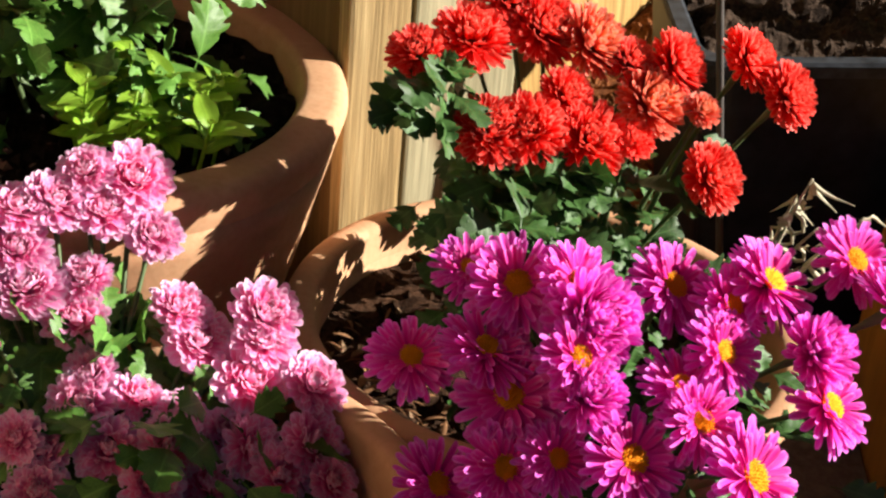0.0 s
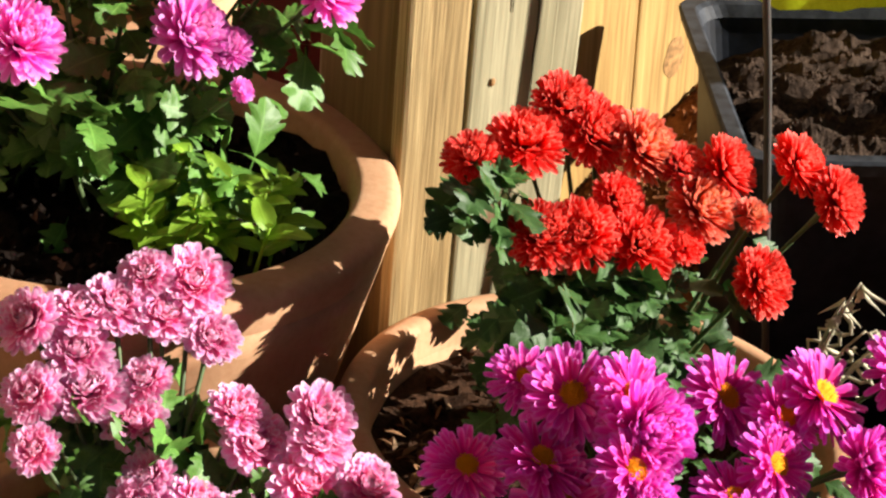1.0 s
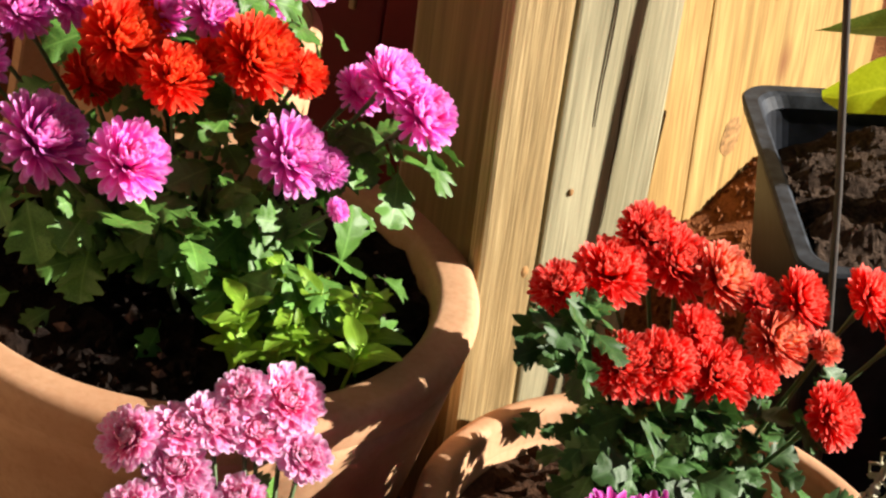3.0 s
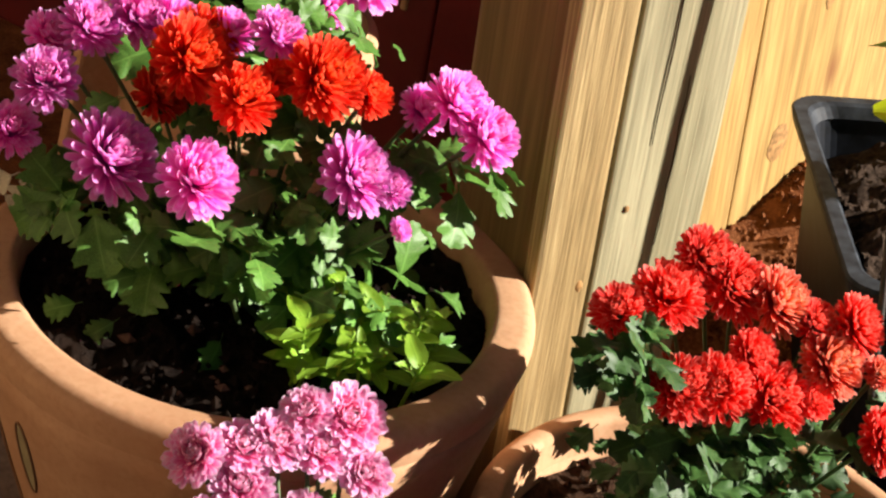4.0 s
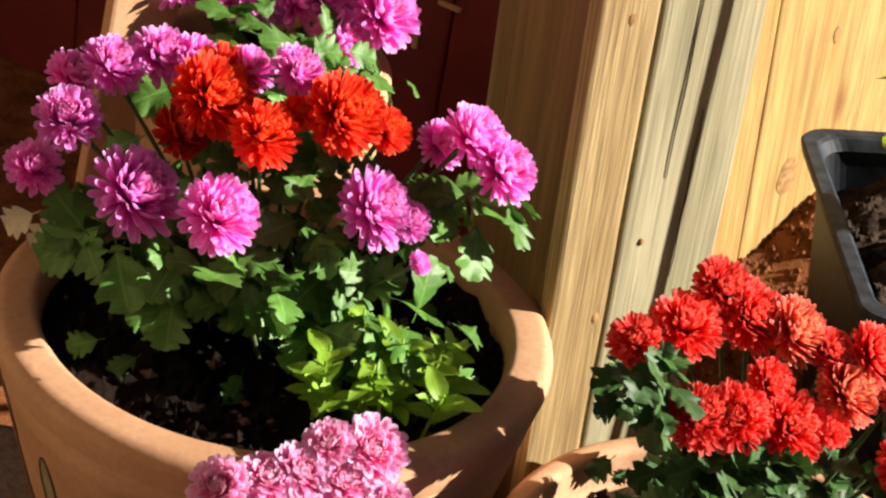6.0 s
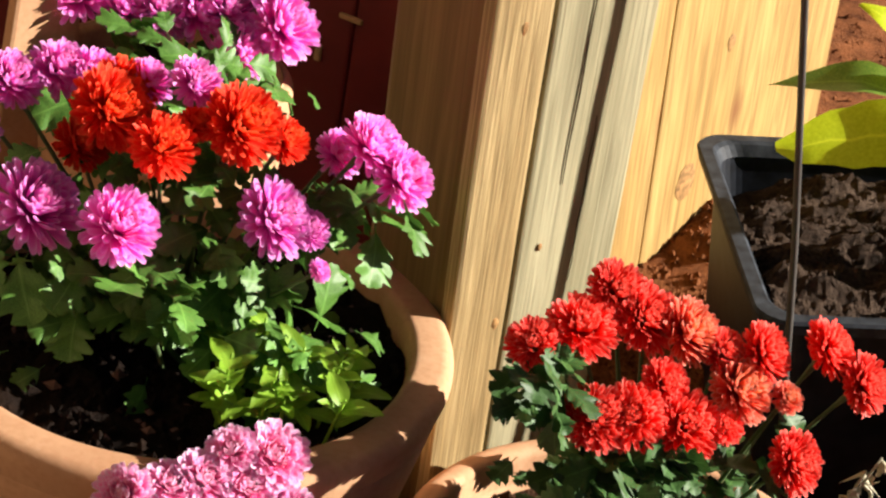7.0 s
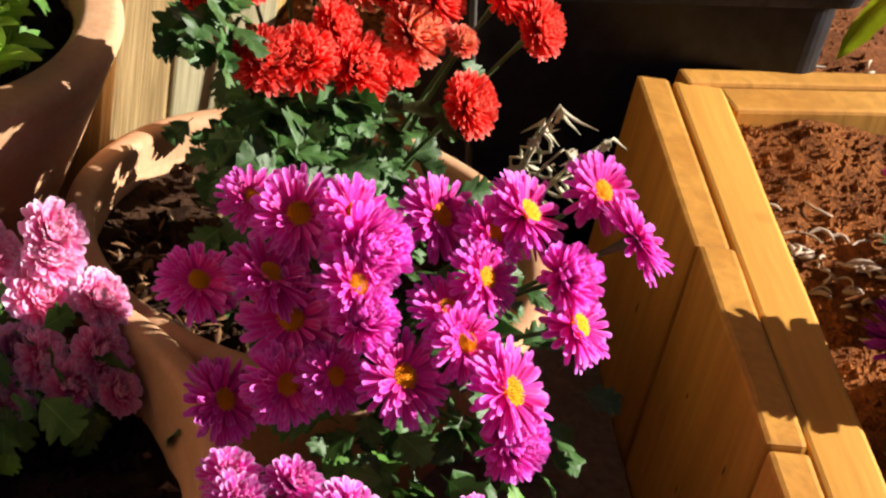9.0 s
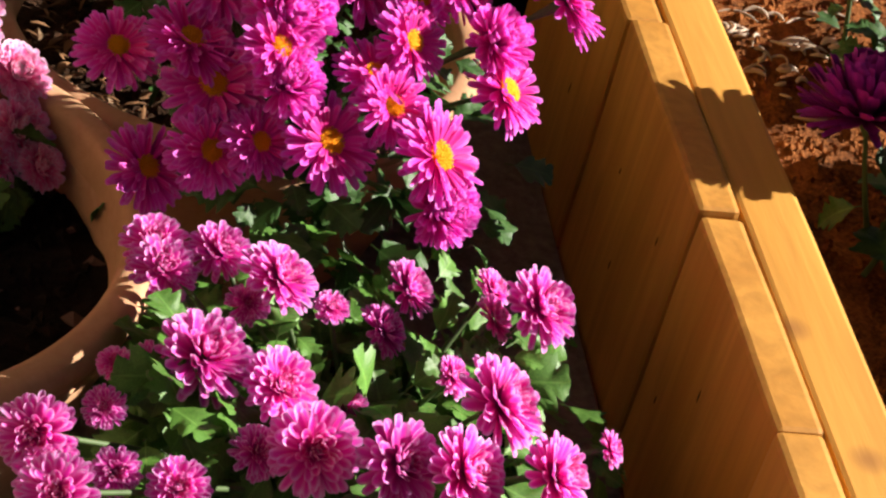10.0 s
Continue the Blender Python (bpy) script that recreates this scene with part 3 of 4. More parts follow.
def soil_in(x, y, z, r, label, seed, material=POTTING, lumps=600, size=0.005, lean=(0, 0)):
    """Loose soil with clods on its surface, rising towards lean."""
    rnd = random.Random(seed)
    verts, faces = [(0, 0, 0)], []
    rings, steps = 14, 56
    for i in range(1, rings + 1):
        for k in range(steps):
            a, q = 2 * math.pi * k / steps, r * i / rings
            px, py = q * math.cos(a), q * math.sin(a)
            verts.append((px, py, px * lean[0] + py * lean[1] + 0.012 * noise.noise(Vector((px * 25 + seed, py * 25, 0))) + 0.006 * noise.noise(Vector((px * 80, py * 80, seed)))))
    faces += [(0, 1 + k, 1 + (k + 1) % steps) for k in range(steps)]
    for i in range(rings - 1):
        for k in range(steps):
            a, b = 1 + i * steps, 1 + (i + 1) * steps
            faces.append((a + k, b + k, b + (k + 1) % steps, a + (k + 1) % steps))
    for _ in range(lumps):
        a, q = rnd.uniform(0, 6.283), r * math.sqrt(rnd.random()) * 0.97
        add_lump(verts, faces, Vector((q * math.cos(a), q * math.sin(a), 0.004 + q * math.cos(a) * lean[0] + q * math.sin(a) * lean[1])), size * rnd.uniform(0.3, 1.3), rnd)
    ob = new("potting_soil", mesh_of("potting_soil", verts, faces, material, smooth=False))
    ob.location = (x, y, z)
    return tagged(ob, label, "soil", kind="stuff")


def add_lump(verts, faces, c, w, rnd):
    """A crumb: an uneven octahedron."""
    b = len(verts)
    for d in ((1, 0, 0), (0, 1, 0), (-1, 0, 0), (0, -1, 0), (0, 0, 1), (0, 0, -1)):
        verts.append(tuple(c + Vector(d) * w * rnd.uniform(0.5, 1.3) + Vector((rnd.uniform(-0.3, 0.3) * w, rnd.uniform(-0.3, 0.3) * w, 0))))
    faces += [(b + i, b + (i + 1) % 4, b + 4) for i in range(4)] + [(b + (i + 1) % 4, b + i, b + 5) for i in range(4)]


big_pot = clay_pot(-0.006, 0.1, 0.2225, 0.298, 0.148, 0.037, "large rounded terracotta pot with a painted sprig", 1)
soil_in(-0.006, 0.1, 0.274, 0.183, "dark potting soil in the large pot", 1, size=0.0055)
clay_pot(0.379, -0.002, 0.193, 0.19, 0.135, 0.024, "terracotta pot holding red and violet chrysanthemums", 2)
soil_in(0.379, -0.002, 0.132, 0.165, "dark crumbly soil with straw in the middle pot", 2, CRUMBLY, size=0.006, lean=(-0.06, 0.11))
clay_pot(0.12, -0.295, 0.2, 0.202, 0.14, 0.026, "terracotta pot full of pink chrysanthemums", 3)
soil_in(0.12, -0.295, 0.145, 0.172, "dark soil in the pot of pink flowers", 3)
clay_pot(0.46, -0.42, 0.14, 0.12, 0.1, 0.02, "low terracotta pot under pale-edged magenta flowers", 4)
soil_in(0.46, -0.42, 0.1, 0.12, "dark soil in the low pot", 4)
clay_pot(-0.085, 0.47, 0.125, 0.345, 0.1, 0.02, "terracotta pot of magenta flowers behind the large pot", 5)
soil_in(-0.085, 0.47, 0.315, 0.106, "dark soil in the pot at the back", 5)

# ---- raised bed of honey-stained timber ----
bed = thing("raised_bed", (0.673, 0.252, 0), "honey-stained timber raised bed with upright staves", "raised bed")
edges = (0.0, -0.276, -0.519, -0.728, -0.96)
for i in range(4):
    long = edges[i] - edges[i + 1] - 0.0015
    child("stave", board_mesh("stave", 0.031, long, 0.232 + 0.003 * (i % 2), STAINED, 0.0045, 0.0012, i + 20, 6), bed, Matrix.Translation((0.0015 * (i % 3), edges[i + 1] + 0.003, 0)))
child("side_rail", board_mesh("side_rail", 0.048, 0.96, 0.075, STAINED_ALONG, 0.004, 0.001, 31, 8), bed, Matrix.Translation((0.0342, -0.96, 0.1565)))
child("side_board", board_mesh("side_board", 0.02, 0.96, 0.14, STAINED_ALONG, 0.003), bed, Matrix.Translation((0.036, -0.96, 0.015)))
child("back_board", board_mesh("back_board", 0.66, 0.026, 0.235, STAINED, 0.004, 0.001, 32, 8), bed, pose(0.047, -0.006, 0, 0, 0, 13))
child("back_rail", board_mesh("back_rail", 0.6, 0.04, 0.06, STAINED, 0.004, 0.001, 33, 8), bed, pose(0.085, -0.04, 0.172, 0, 0, 13))
child("front_board", board_mesh("front_board", 0.64, 0.026, 0.23, STAINED, 0.004, 0.001, 34, 4), bed, Matrix.Translation((0.036, -0.99, 0)))
child("far_board", board_mesh("far_board", 0.026, 1.13, 0.23, STAINED_ALONG, 0.004, 0.001, 35, 4), bed, Matrix.Translation((0.68, -0.99, 0)))
child("back_lining", board_mesh("back_lining", 0.6, 0.012, 0.155, STAINED, 0.003), bed, pose(0.085, -0.02, 0.012, 0, 0, 13))


for y, z, tall in ((-0.14, 0.17, 0.004), (-0.19, 0.11, 0.006), (-0.36, 0.15, 0.003), (-0.4, 0.09, 0.005), (-0.47, 0.17, 0.005), (-0.56, 0.1, 0.004), (-0.62, 0.16, 0.006), (-0.68, 0.12, 0.003)):
    rim = [(-0.0004, y + 0.0011 * math.cos(math.pi * i / 5), z + tall * math.sin(math.pi * i / 5)) for i in range(10)]
    child("knot", mesh_of("knot", rim + [(-0.0012, y, z)], [(i, (i + 1) % 10, 10) for i in range(10)], CRACK), bed, None, "small dark knot in a stave")


def bed_level(x, y):
    return 0.125 + 0.42 * max(0, y) + 0.009 * noise.noise(Vector((x * 16, y * 16, 5))) + 0.005 * noise.noise(Vector((x * 60, y * 60, 2)))


bed_soil = new("bed_soil", sheet_mesh("bed_soil", [0.73 + 0.0105 * i for i in range(60)], [-0.73 + 0.0105 * i for i in range(92)], lambda x, y: bed_level(x, min(y, 0.2 + 0.22 * (x - 0.73))), BED_EARTH))
tagged(bed_soil, "red brown soil inside the raised bed", "soil", kind="stuff")

# ---- black trough ----
trough = thing("black_planter", pose(0.513, 0.2502, 0.0, 0, -5, 4.5), "black plastic planter with a dusty rim", "planter")
W, D, H = 0.388, 0.363, 0.3


def tub_part(name, rows, closed, material=PLASTIC):
    """A ring of rounded rectangles through rows of inset and height."""
    bm = bmesh.new()
    loops = []
    for inset, z in rows:
        loops.append(tub_ring(bm, inset, z))
    for a, b in zip(loops, loops[1:]):
        for k in range(32):
            bm.faces.new((a[k], a[(k + 1) % 32], b[(k + 1) % 32], b[k]))
    if closed:
        bm.faces.new(loops[-1])
    return from_bm(name, bm, material, False)


def tub_ring(bm, inset, z):
    ring = []
    for cx, cy, q in ((W - inset, inset, -90), (W - inset, D - inset, 0), (inset, D - inset, 90), (inset, inset, 180)):
        c = Vector((cx + (-0.03 if cx > W / 2 else 0.03), cy + (-0.03 if cy > D / 2 else 0.03), z))
        for k in range(8):
            a = radians(q + 90 / 7 * k)
            ring.append(bm.verts.new(c + Vector((math.cos(a), math.sin(a), 0)) * 0.03))
    return ring


child("tub", tub_part("tub", ((0.03, 0.0), (0.0115, H - 0.014), (0.0135, H - 0.014), (0.045, 0.02)), True), trough)
child("rim", tub_part("rim", ((0.0155, H - 0.0145), (-0.004, H - 0.0145), (-0.007, H - 0.003), (-0.005, H), (0.007, H), (0.0105, H - 0.003), (0.0155, H - 0.0145)), False, RIM_DUST), trough, None, "dusty black rim")
rnd = random.Random(77)
v, f = [], []
nx, ny = 90, 90
for j in range(ny):
    for i in range(nx):
        x, y = 0.024 + (W - 0.048) * i / (nx - 1), 0.024 + (D - 0.048) * j / (ny - 1)
        sunk = min(1, max(0, (x - 0.2) / 0.08))
        back = min(1, max(0, (y / D - 0.74) / 0.14))
        v.append((x, y, H - 0.03 - 0.09 * sunk * sunk * (3 - 2 * sunk) - 0.05 * back * max(0, 1 - x / 0.12) + 0.02 * noise.noise(Vector((x * 9, y * 26, 9))) + 0.012 * round(2.2 * noise.noise(Vector((x * 14, y * 34, 21)))) / 2.2 + 0.014 * noise.noise(Vector((x * 28, y * 55, 4))) + 0.004 * noise.noise(Vector((x * 120, y * 140, 4)))))
f = [(j * nx + i, j * nx + i + 1, (j + 1) * nx + i + 1, (j + 1) * nx + i) for j in range(ny - 1) for i in range(nx - 1)]
for _ in range(700):
    add_lump(v, f, Vector(rnd.choice(v[:nx * ny])), rnd.uniform(0.001, 0.0045), rnd)
dirt = new("planter_soil", mesh_of("planter_soil", v, f, CLODS, smooth=False))
dirt.matrix_world = trough.matrix_world.copy()
tagged(dirt, "dry cloddy soil in the black planter", "soil", kind="stuff")

# thin rod standing by the planter
v, f = tube([(0.5611, 0.235, 0.0), (0.507, 0.238, 0.296), (0.492, 0.241, 0.378), (0.448, 0.237, 0.582), (0.3535, 0.2284, 1.02)], [0.0032] * 5, 8)
rod = new("metal_rod", mesh_of("metal_rod", v, f, WIRE))
tagged(rod, "thin dark metal rod leaning beside the planter", "rod")

# ---- flowering plants ----
BIG_MAGENTA = [
    (-0.106, 0.000, 0.439, 0.066), (-0.045, -0.010, 0.437, 0.055), (-0.167, 0.030, 0.472, 0.046), (-0.186, 0.020, 0.433, 0.040),
    (-0.144, 0.070, 0.501, 0.045), (-0.176, 0.080, 0.482, 0.037), (-0.113, 0.090, 0.505, 0.045), (-0.088, 0.090, 0.503, 0.045),
    (-0.047, 0.090, 0.507, 0.037), (-0.010, 0.070, 0.521, 0.040), (0.124, 0.090, 0.484, 0.048), (0.151, 0.080, 0.465, 0.050),
    (0.100, 0.110, 0.462, 0.038), (0.063, 0.040, 0.436, 0.059), (0.087, 0.050, 0.424, 0.030), (0.099, 0.03, 0.402, 0.018),
]
BIG_RED = [
    (-0.065, 0.050, 0.499, 0.060), (-0.023, 0.020, 0.491, 0.049), (0.030, 0.050, 0.503, 0.060), (-0.090, 0.070, 0.457, 0.041),
    (0.061, 0.070, 0.486, 0.035), (-0.006, 0.050, 0.496, 0.026), (-0.061, 0.080, 0.502, 0.049),
]
BACK_MAGENTA = [
    (-0.119, 0.436, 0.414, 0.057), (-0.088, 0.436, 0.417, 0.057), (-0.052, 0.447, 0.418, 0.063), (-0.027, 0.447, 0.425, 0.058),
    (0.028, 0.436, 0.422, 0.067), (-0.006, 0.415, 0.397, 0.057), (-0.167, 0.436, 0.424, 0.062), (0.010, 0.468, 0.448, 0.058),
]
RED = [
    (0.262, -0.002, 0.389, 0.041), (0.299, 0.022, 0.396, 0.054), (0.324, 0.052, 0.414, 0.047), (0.351, 0.045, 0.399, 0.055),
    (0.386, 0.047, 0.392, 0.053), (0.414, 0.043, 0.381, 0.039), (0.448, 0.051, 0.380, 0.048), (0.430, 0.023, 0.362, 0.052),
    (0.466, 0.028, 0.357, 0.026), (0.318, -0.028, 0.350, 0.050), (0.343, -0.020, 0.349, 0.051), (0.387, -0.010, 0.344, 0.056),
    (0.369, 0.009, 0.365, 0.039), (0.418, -0.002, 0.343, 0.030), (0.478, -0.010, 0.325, 0.049), (0.501, 0.067, 0.384, 0.047),
    (0.531, 0.051, 0.366, 0.047),
]
DAISY_A = [
    (0.337, -0.220, 0.346, 0.054), (0.374, -0.220, 0.352, 0.047), (0.434, -0.200, 0.346, 0.052), (0.468, -0.210, 0.343, 0.044),
    (0.493, -0.190, 0.352, 0.056), (0.547, -0.160, 0.356, 0.050), (0.573, -0.190, 0.345, 0.057), (0.280, -0.240, 0.301, 0.047),
    (0.324, -0.250, 0.321, 0.053), (0.383, -0.240, 0.338, 0.057), (0.338, -0.270, 0.300, 0.057), (0.377, -0.270, 0.332, 0.046),
    (0.383, -0.280, 0.314, 0.042),
]
DAISY_B = [
    (0.439, -0.260, 0.316, 0.047), (0.464, -0.240, 0.328, 0.047), (0.520, -0.230, 0.329, 0.044), (0.533, -0.240, 0.300, 0.052),
    (0.305, -0.300, 0.254, 0.049), (0.341, -0.300, 0.270, 0.049), (0.370, -0.300, 0.281, 0.042), (0.413, -0.300, 0.288, 0.056),
    (0.451, -0.280, 0.304, 0.046), (0.485, -0.300, 0.285, 0.061), (0.309, -0.200, 0.342, 0.040), (0.491, -0.310, 0.250, 0.047),
]
PINK_A = [
    (0.090, -0.085, 0.315, 0.046), (0.058, -0.092, 0.319, 0.033), (0.075, -0.105, 0.300, 0.041), (0.107, -0.109, 0.287, 0.036),
    (0.044, -0.112, 0.305, 0.041), (0.022, -0.122, 0.304, 0.040), (-0.012, -0.140, 0.301, 0.040), (0.025, -0.142, 0.285, 0.041),
    (0.034, -0.157, 0.268, 0.047), (0.067, -0.142, 0.269, 0.034), (0.067, -0.164, 0.251, 0.040), (0.001, -0.173, 0.267, 0.036),
    (0.010, -0.199, 0.243, 0.030), (0.146, -0.152, 0.238, 0.044), (0.131, -0.139, 0.253, 0.037), (0.187, -0.134, 0.252, 0.044),
    (0.187, -0.144, 0.240, 0.041), (0.183, -0.164, 0.221, 0.048), (0.223, -0.157, 0.219, 0.041),
]
PINK_B = [
    (0.080, -0.189, 0.227, 0.032), (0.116, -0.190, 0.215, 0.036), (0.143, -0.197, 0.206, 0.033), (0.080, -0.206, 0.214, 0.040),
    (0.169, -0.197, 0.198, 0.028), (0.063, -0.234, 0.198, 0.032), (0.045, -0.235, 0.204, 0.032), (0.103, -0.229, 0.199, 0.042),
    (0.140, -0.219, 0.200, 0.039), (0.190, -0.200, 0.191, 0.039), (0.229, -0.189, 0.193, 0.043), (0.210, -0.210, 0.180, 0.039),
    (0.134, -0.250, 0.191, 0.038), (0.165, -0.224, 0.179, 0.042), (0.243, -0.207, 0.178, 0.032), (0.064, -0.257, 0.182, 0.038),
]
EDGED_A = [
    (0.309, -0.352, 0.240, 0.037), (0.315, -0.378, 0.240, 0.036), (0.349, -0.355, 0.240, 0.034), (0.384, -0.386, 0.250, 0.043),
    (0.339, -0.449, 0.240, 0.051), (0.383, -0.461, 0.230, 0.040), (0.365, -0.393, 0.230, 0.023), (0.418, -0.377, 0.220, 0.020),
    (0.472, -0.352, 0.220, 0.035), (0.454, -0.382, 0.210, 0.031), (0.525, -0.347, 0.220, 0.025), (0.547, -0.384, 0.240, 0.045),
    (0.523, -0.375, 0.220, 0.028), (0.511, -0.470, 0.240, 0.052),
]
EDGED_B = [
    (0.492, -0.421, 0.210, 0.024), (0.428, -0.444, 0.200, 0.026), (0.397, -0.512, 0.230, 0.046), (0.368, -0.506, 0.220, 0.028),
    (0.444, -0.528, 0.240, 0.046), (0.481, -0.531, 0.240, 0.046), (0.533, -0.529, 0.240, 0.043), (0.576, -0.485, 0.220, 0.020),
    (0.246, -0.525, 0.240, 0.038), (0.256, -0.543, 0.230, 0.035), (0.283, -0.479, 0.220, 0.022), (0.308, -0.440, 0.220, 0.022),
    (0.289, -0.442, 0.220, 0.019), (0.324, -0.536, 0.220, 0.030), (0.290, -0.528, 0.220, 0.024), (0.258, -0.574, 0.250, 0.037),
]
mum_plant("magenta chrysanthemum in bloom in the large terracotta pot", (0.0, 0.09, 0.272), BIG_MAGENTA, "magenta", 1, (0.0, 0.075, 0.295, 0.17, 0.1, 0.12), 0.046, 2, 135, more=(((-0.11, 0.045, 0.36, 0.07, 0.05, 0.07), 36), ((-0.03, 0.11, 0.43, 0.13, 0.05, 0.05), 44), ((0.12, 0.1, 0.41, 0.05, 0.05, 0.05), 18), ((-0.02, -0.01, 0.385, 0.1, 0.03, 0.03), 7)), face=(0.5, -0.42, 0.76), spread=1.2)
mum_plant("scarlet chrysanthemum in bloom in the large terracotta pot", (-0.02, 0.1, 0.272), BIG_RED, "scarlet", 2, (-0.01, 0.08, 0.37, 0.1, 0.06, 0.1), 0.042, 3, 40, face=(0.46, -0.45, 0.75), spread=1.8)
mum_plant("magenta chrysanthemum in the pot at the back", (-0.06, 0.44, 0.315), BACK_MAGENTA, "magenta", 3, (-0.05, 0.37, 0.36, 0.12, 0.06, 0.08), 0.04, 2, 60, face=(0.42, -0.35, 0.8))
mum_plant("crimson red chrysanthemum in the middle terracotta pot", (0.4, 0.04, 0.13), RED, "red", 4, (0.392, 0.01, 0.222, 0.135, 0.08, 0.115), 0.033, 2, 80, more=(((0.35, -0.03, 0.25, 0.055, 0.05, 0.08), 70), ((0.315, 0.02, 0.31, 0.045, 0.045, 0.03), 9), ((0.274, -0.022, 0.364, 0.036, 0.05, 0.024), 36), ((0.36, -0.07, 0.225, 0.08, 0.04, 0.07), 60), ((0.352, -0.030, 0.312, 0.06, 0.028, 0.022), 29), ((0.352, 0.075, 0.226, 0.09, 0.06, 0.055), 33), ((0.342, -0.055, 0.272, 0.05, 0.03, 0.05), 25), ((0.332, -0.085, 0.292, 0.06, 0.025, 0.04), 25), ((0.387, -0.090, 0.262, 0.07, 0.03, 0.045), 21)), others={7: "faded", 8: "faded", 4: "faded"}, flat=0.72, leaves=DARK_LEAVES)
mum_plant("violet magenta daisy-like chrysanthemum with yellow hearts", (0.41, -0.11, 0.135), DAISY_A + DAISY_B, "daisy", 5, (0.43, -0.2, 0.19, 0.15, 0.11, 0.11), 0.033, 2, 95, open_heart=True, more=(((0.44, -0.27, 0.2, 0.12, 0.05, 0.05), 34),), others=dict.fromkeys((9, 12, 15, 24), "violet"), swell=1.02, leaves=DARK_LEAVES, spread=1.8)
mum_plant("pale pink chrysanthemum spilling from a terracotta pot", (0.1, -0.25, 0.145), PINK_A + PINK_B, "pink", 6, (0.11, -0.2, 0.175, 0.14, 0.1, 0.05), 0.036, 2, 140, more=(((0.06, -0.15, 0.22, 0.09, 0.04, 0.03), 70),), swell=1.1, flat=0.5, face=(0.22, -0.45, 0.8))
mum_plant("pale-edged magenta chrysanthemum in the low pot", (0.45, -0.42, 0.1), EDGED_A + EDGED_B, "edged", 7, (0.44, -0.4, 0.135, 0.18, 0.17, 0.095), 0.038, 3, 330, more=(((0.325, -0.45, 0.19, 0.04, 0.09, 0.05), 70),), face=(0.32, -0.42, 0.82), swell=1.04, flat=0.75)

# ---- fresh shoots at the foot of the large plant ----
rnd = random.Random(91)
shoots = thing("fresh_shoots", (0.08, 0.016, 0.272), "bright yellow-green young shoots in the large pot", "shoots")
for i in range(22):
    at = Vector((rnd.uniform(-0.05, 0.05), rnd.uniform(-0.035, 0.035), 0))
    top = at + Vector((rnd.uniform(-0.01, 0.015), rnd.uniform(-0.025, 0.005), rnd.uniform(0.03, 0.085)))
    v, f = tube(curve_points(at, (at + top) / 2 + Vector((0, -0.004, 0.004)), top, 5), [0.0016, 0.0015, 0.0014, 0.0013, 0.001], 5)
    child("stem", mesh_of("stem", v, f, FRESH, [(0.3, 0.3)] * len(v)), shoots)
    for k in range(8):
        a = k * 2.4 + rnd.random()
        go = Vector((math.cos(a), math.sin(a) - 0.2, rnd.uniform(0.1, 1.2)))
        child("leaf", FRESH_LEAVES[rnd.randrange(5)], shoots, frame_of(at.lerp(top, 0.5 + 0.06 * k), go, (0, -0.3, 1), rnd.uniform(0.016, 0.032)))

# ---- broad-leaved plant in the black planter ----
broad = thing("broad_leaved_plant", (0.713, 0.413, 0.260), "broad-leaved yellow-green plant in the black planter", "plant")
v, f = tube(curve_points((0, 0, 0), (0.0, 0.0, 0.08), (0.0, 0.05, 0.17), 7), [0.005, 0.0048, 0.0045, 0.004, 0.0038, 0.0034, 0.002], 8)
child("stalk", mesh_of("stalk", v, f, STEM), broad)
WIDE = blade_leaf(BROAD, 301, 0.32, 0.1, 14, 0.25)
ARCH = blade_leaf(ARCH_GREEN, 302, 0.26, -0.3, 14, 0.5)
BLUNT_LEAF = blade_leaf(BROAD, 304, 0.32, 0.12, 14, 0.3, 0.55)
SLIM = blade_leaf(ARCH_GREEN, 303, 0.18, 0.15, 14, 0.5, 1.0, 0.35)
DROOPING = blade_leaf(ARCH_GREEN, 305, 0.34, 0.55, 16, 0.5)
for me, a, b, up in (
    (BLUNT_LEAF, (0.727, 0.472, 0.423), (0.507, 0.467, 0.371), (0, -0.75, 0.7)), (DROOPING, (0.629, 0.472, 0.432), (0.511, 0.467, 0.473), (0, -0.45, 1)),
    (WIDE, (0.717, 0.482, 0.435), (0.557, 0.472, 0.523), (0.1, -0.8, 0.6)), (WIDE, (0.707, 0.420, 0.404), (0.882, 0.410, 0.358), (0, -0.5, 0.9)),
    (WIDE, (0.707, 0.420, 0.404), (0.851, 0.493, 0.482), (0, -0.5, 0.8)), (ARCH, (0.707, 0.420, 0.404), (0.686, 0.359, 0.523), (0, -0.9, 0.2)),
    (SLIM, (0.713, 0.413, 0.275), (0.629, 0.431, 0.384), (0.6, -0.8, 0.3)), (SLIM, (0.713, 0.413, 0.275), (0.660, 0.410, 0.394), (0.4, -0.9, 0.3)),
    (WIDE, (0.940, 0.379, 0.319), (0.910, 0.379, 0.207), (0.3, -0.8, 0.5)),
    (SLIM, (0.713, 0.413, 0.275), (0.768, 0.379, 0.358), (-0.5, -0.8, 0.3)), (ARCH, (0.722, 0.359, 0.291), (0.663, 0.303, 0.308), (0, -0.2, 1)),
    (SLIM, (0.713, 0.413, 0.275), (0.830, 0.359, 0.337), (0, -0.6, 0.8)), (ARCH, (0.713, 0.413, 0.275), (0.748, 0.317, 0.301), (0, -0.5, 0.9))):
    a, b = Vector(a), Vector(b)
    child("leaf", me, broad, frame_of(a - Vector((0.713, 0.413, 0.260)), b - a, up, (b - a).length))
v, f = [], []
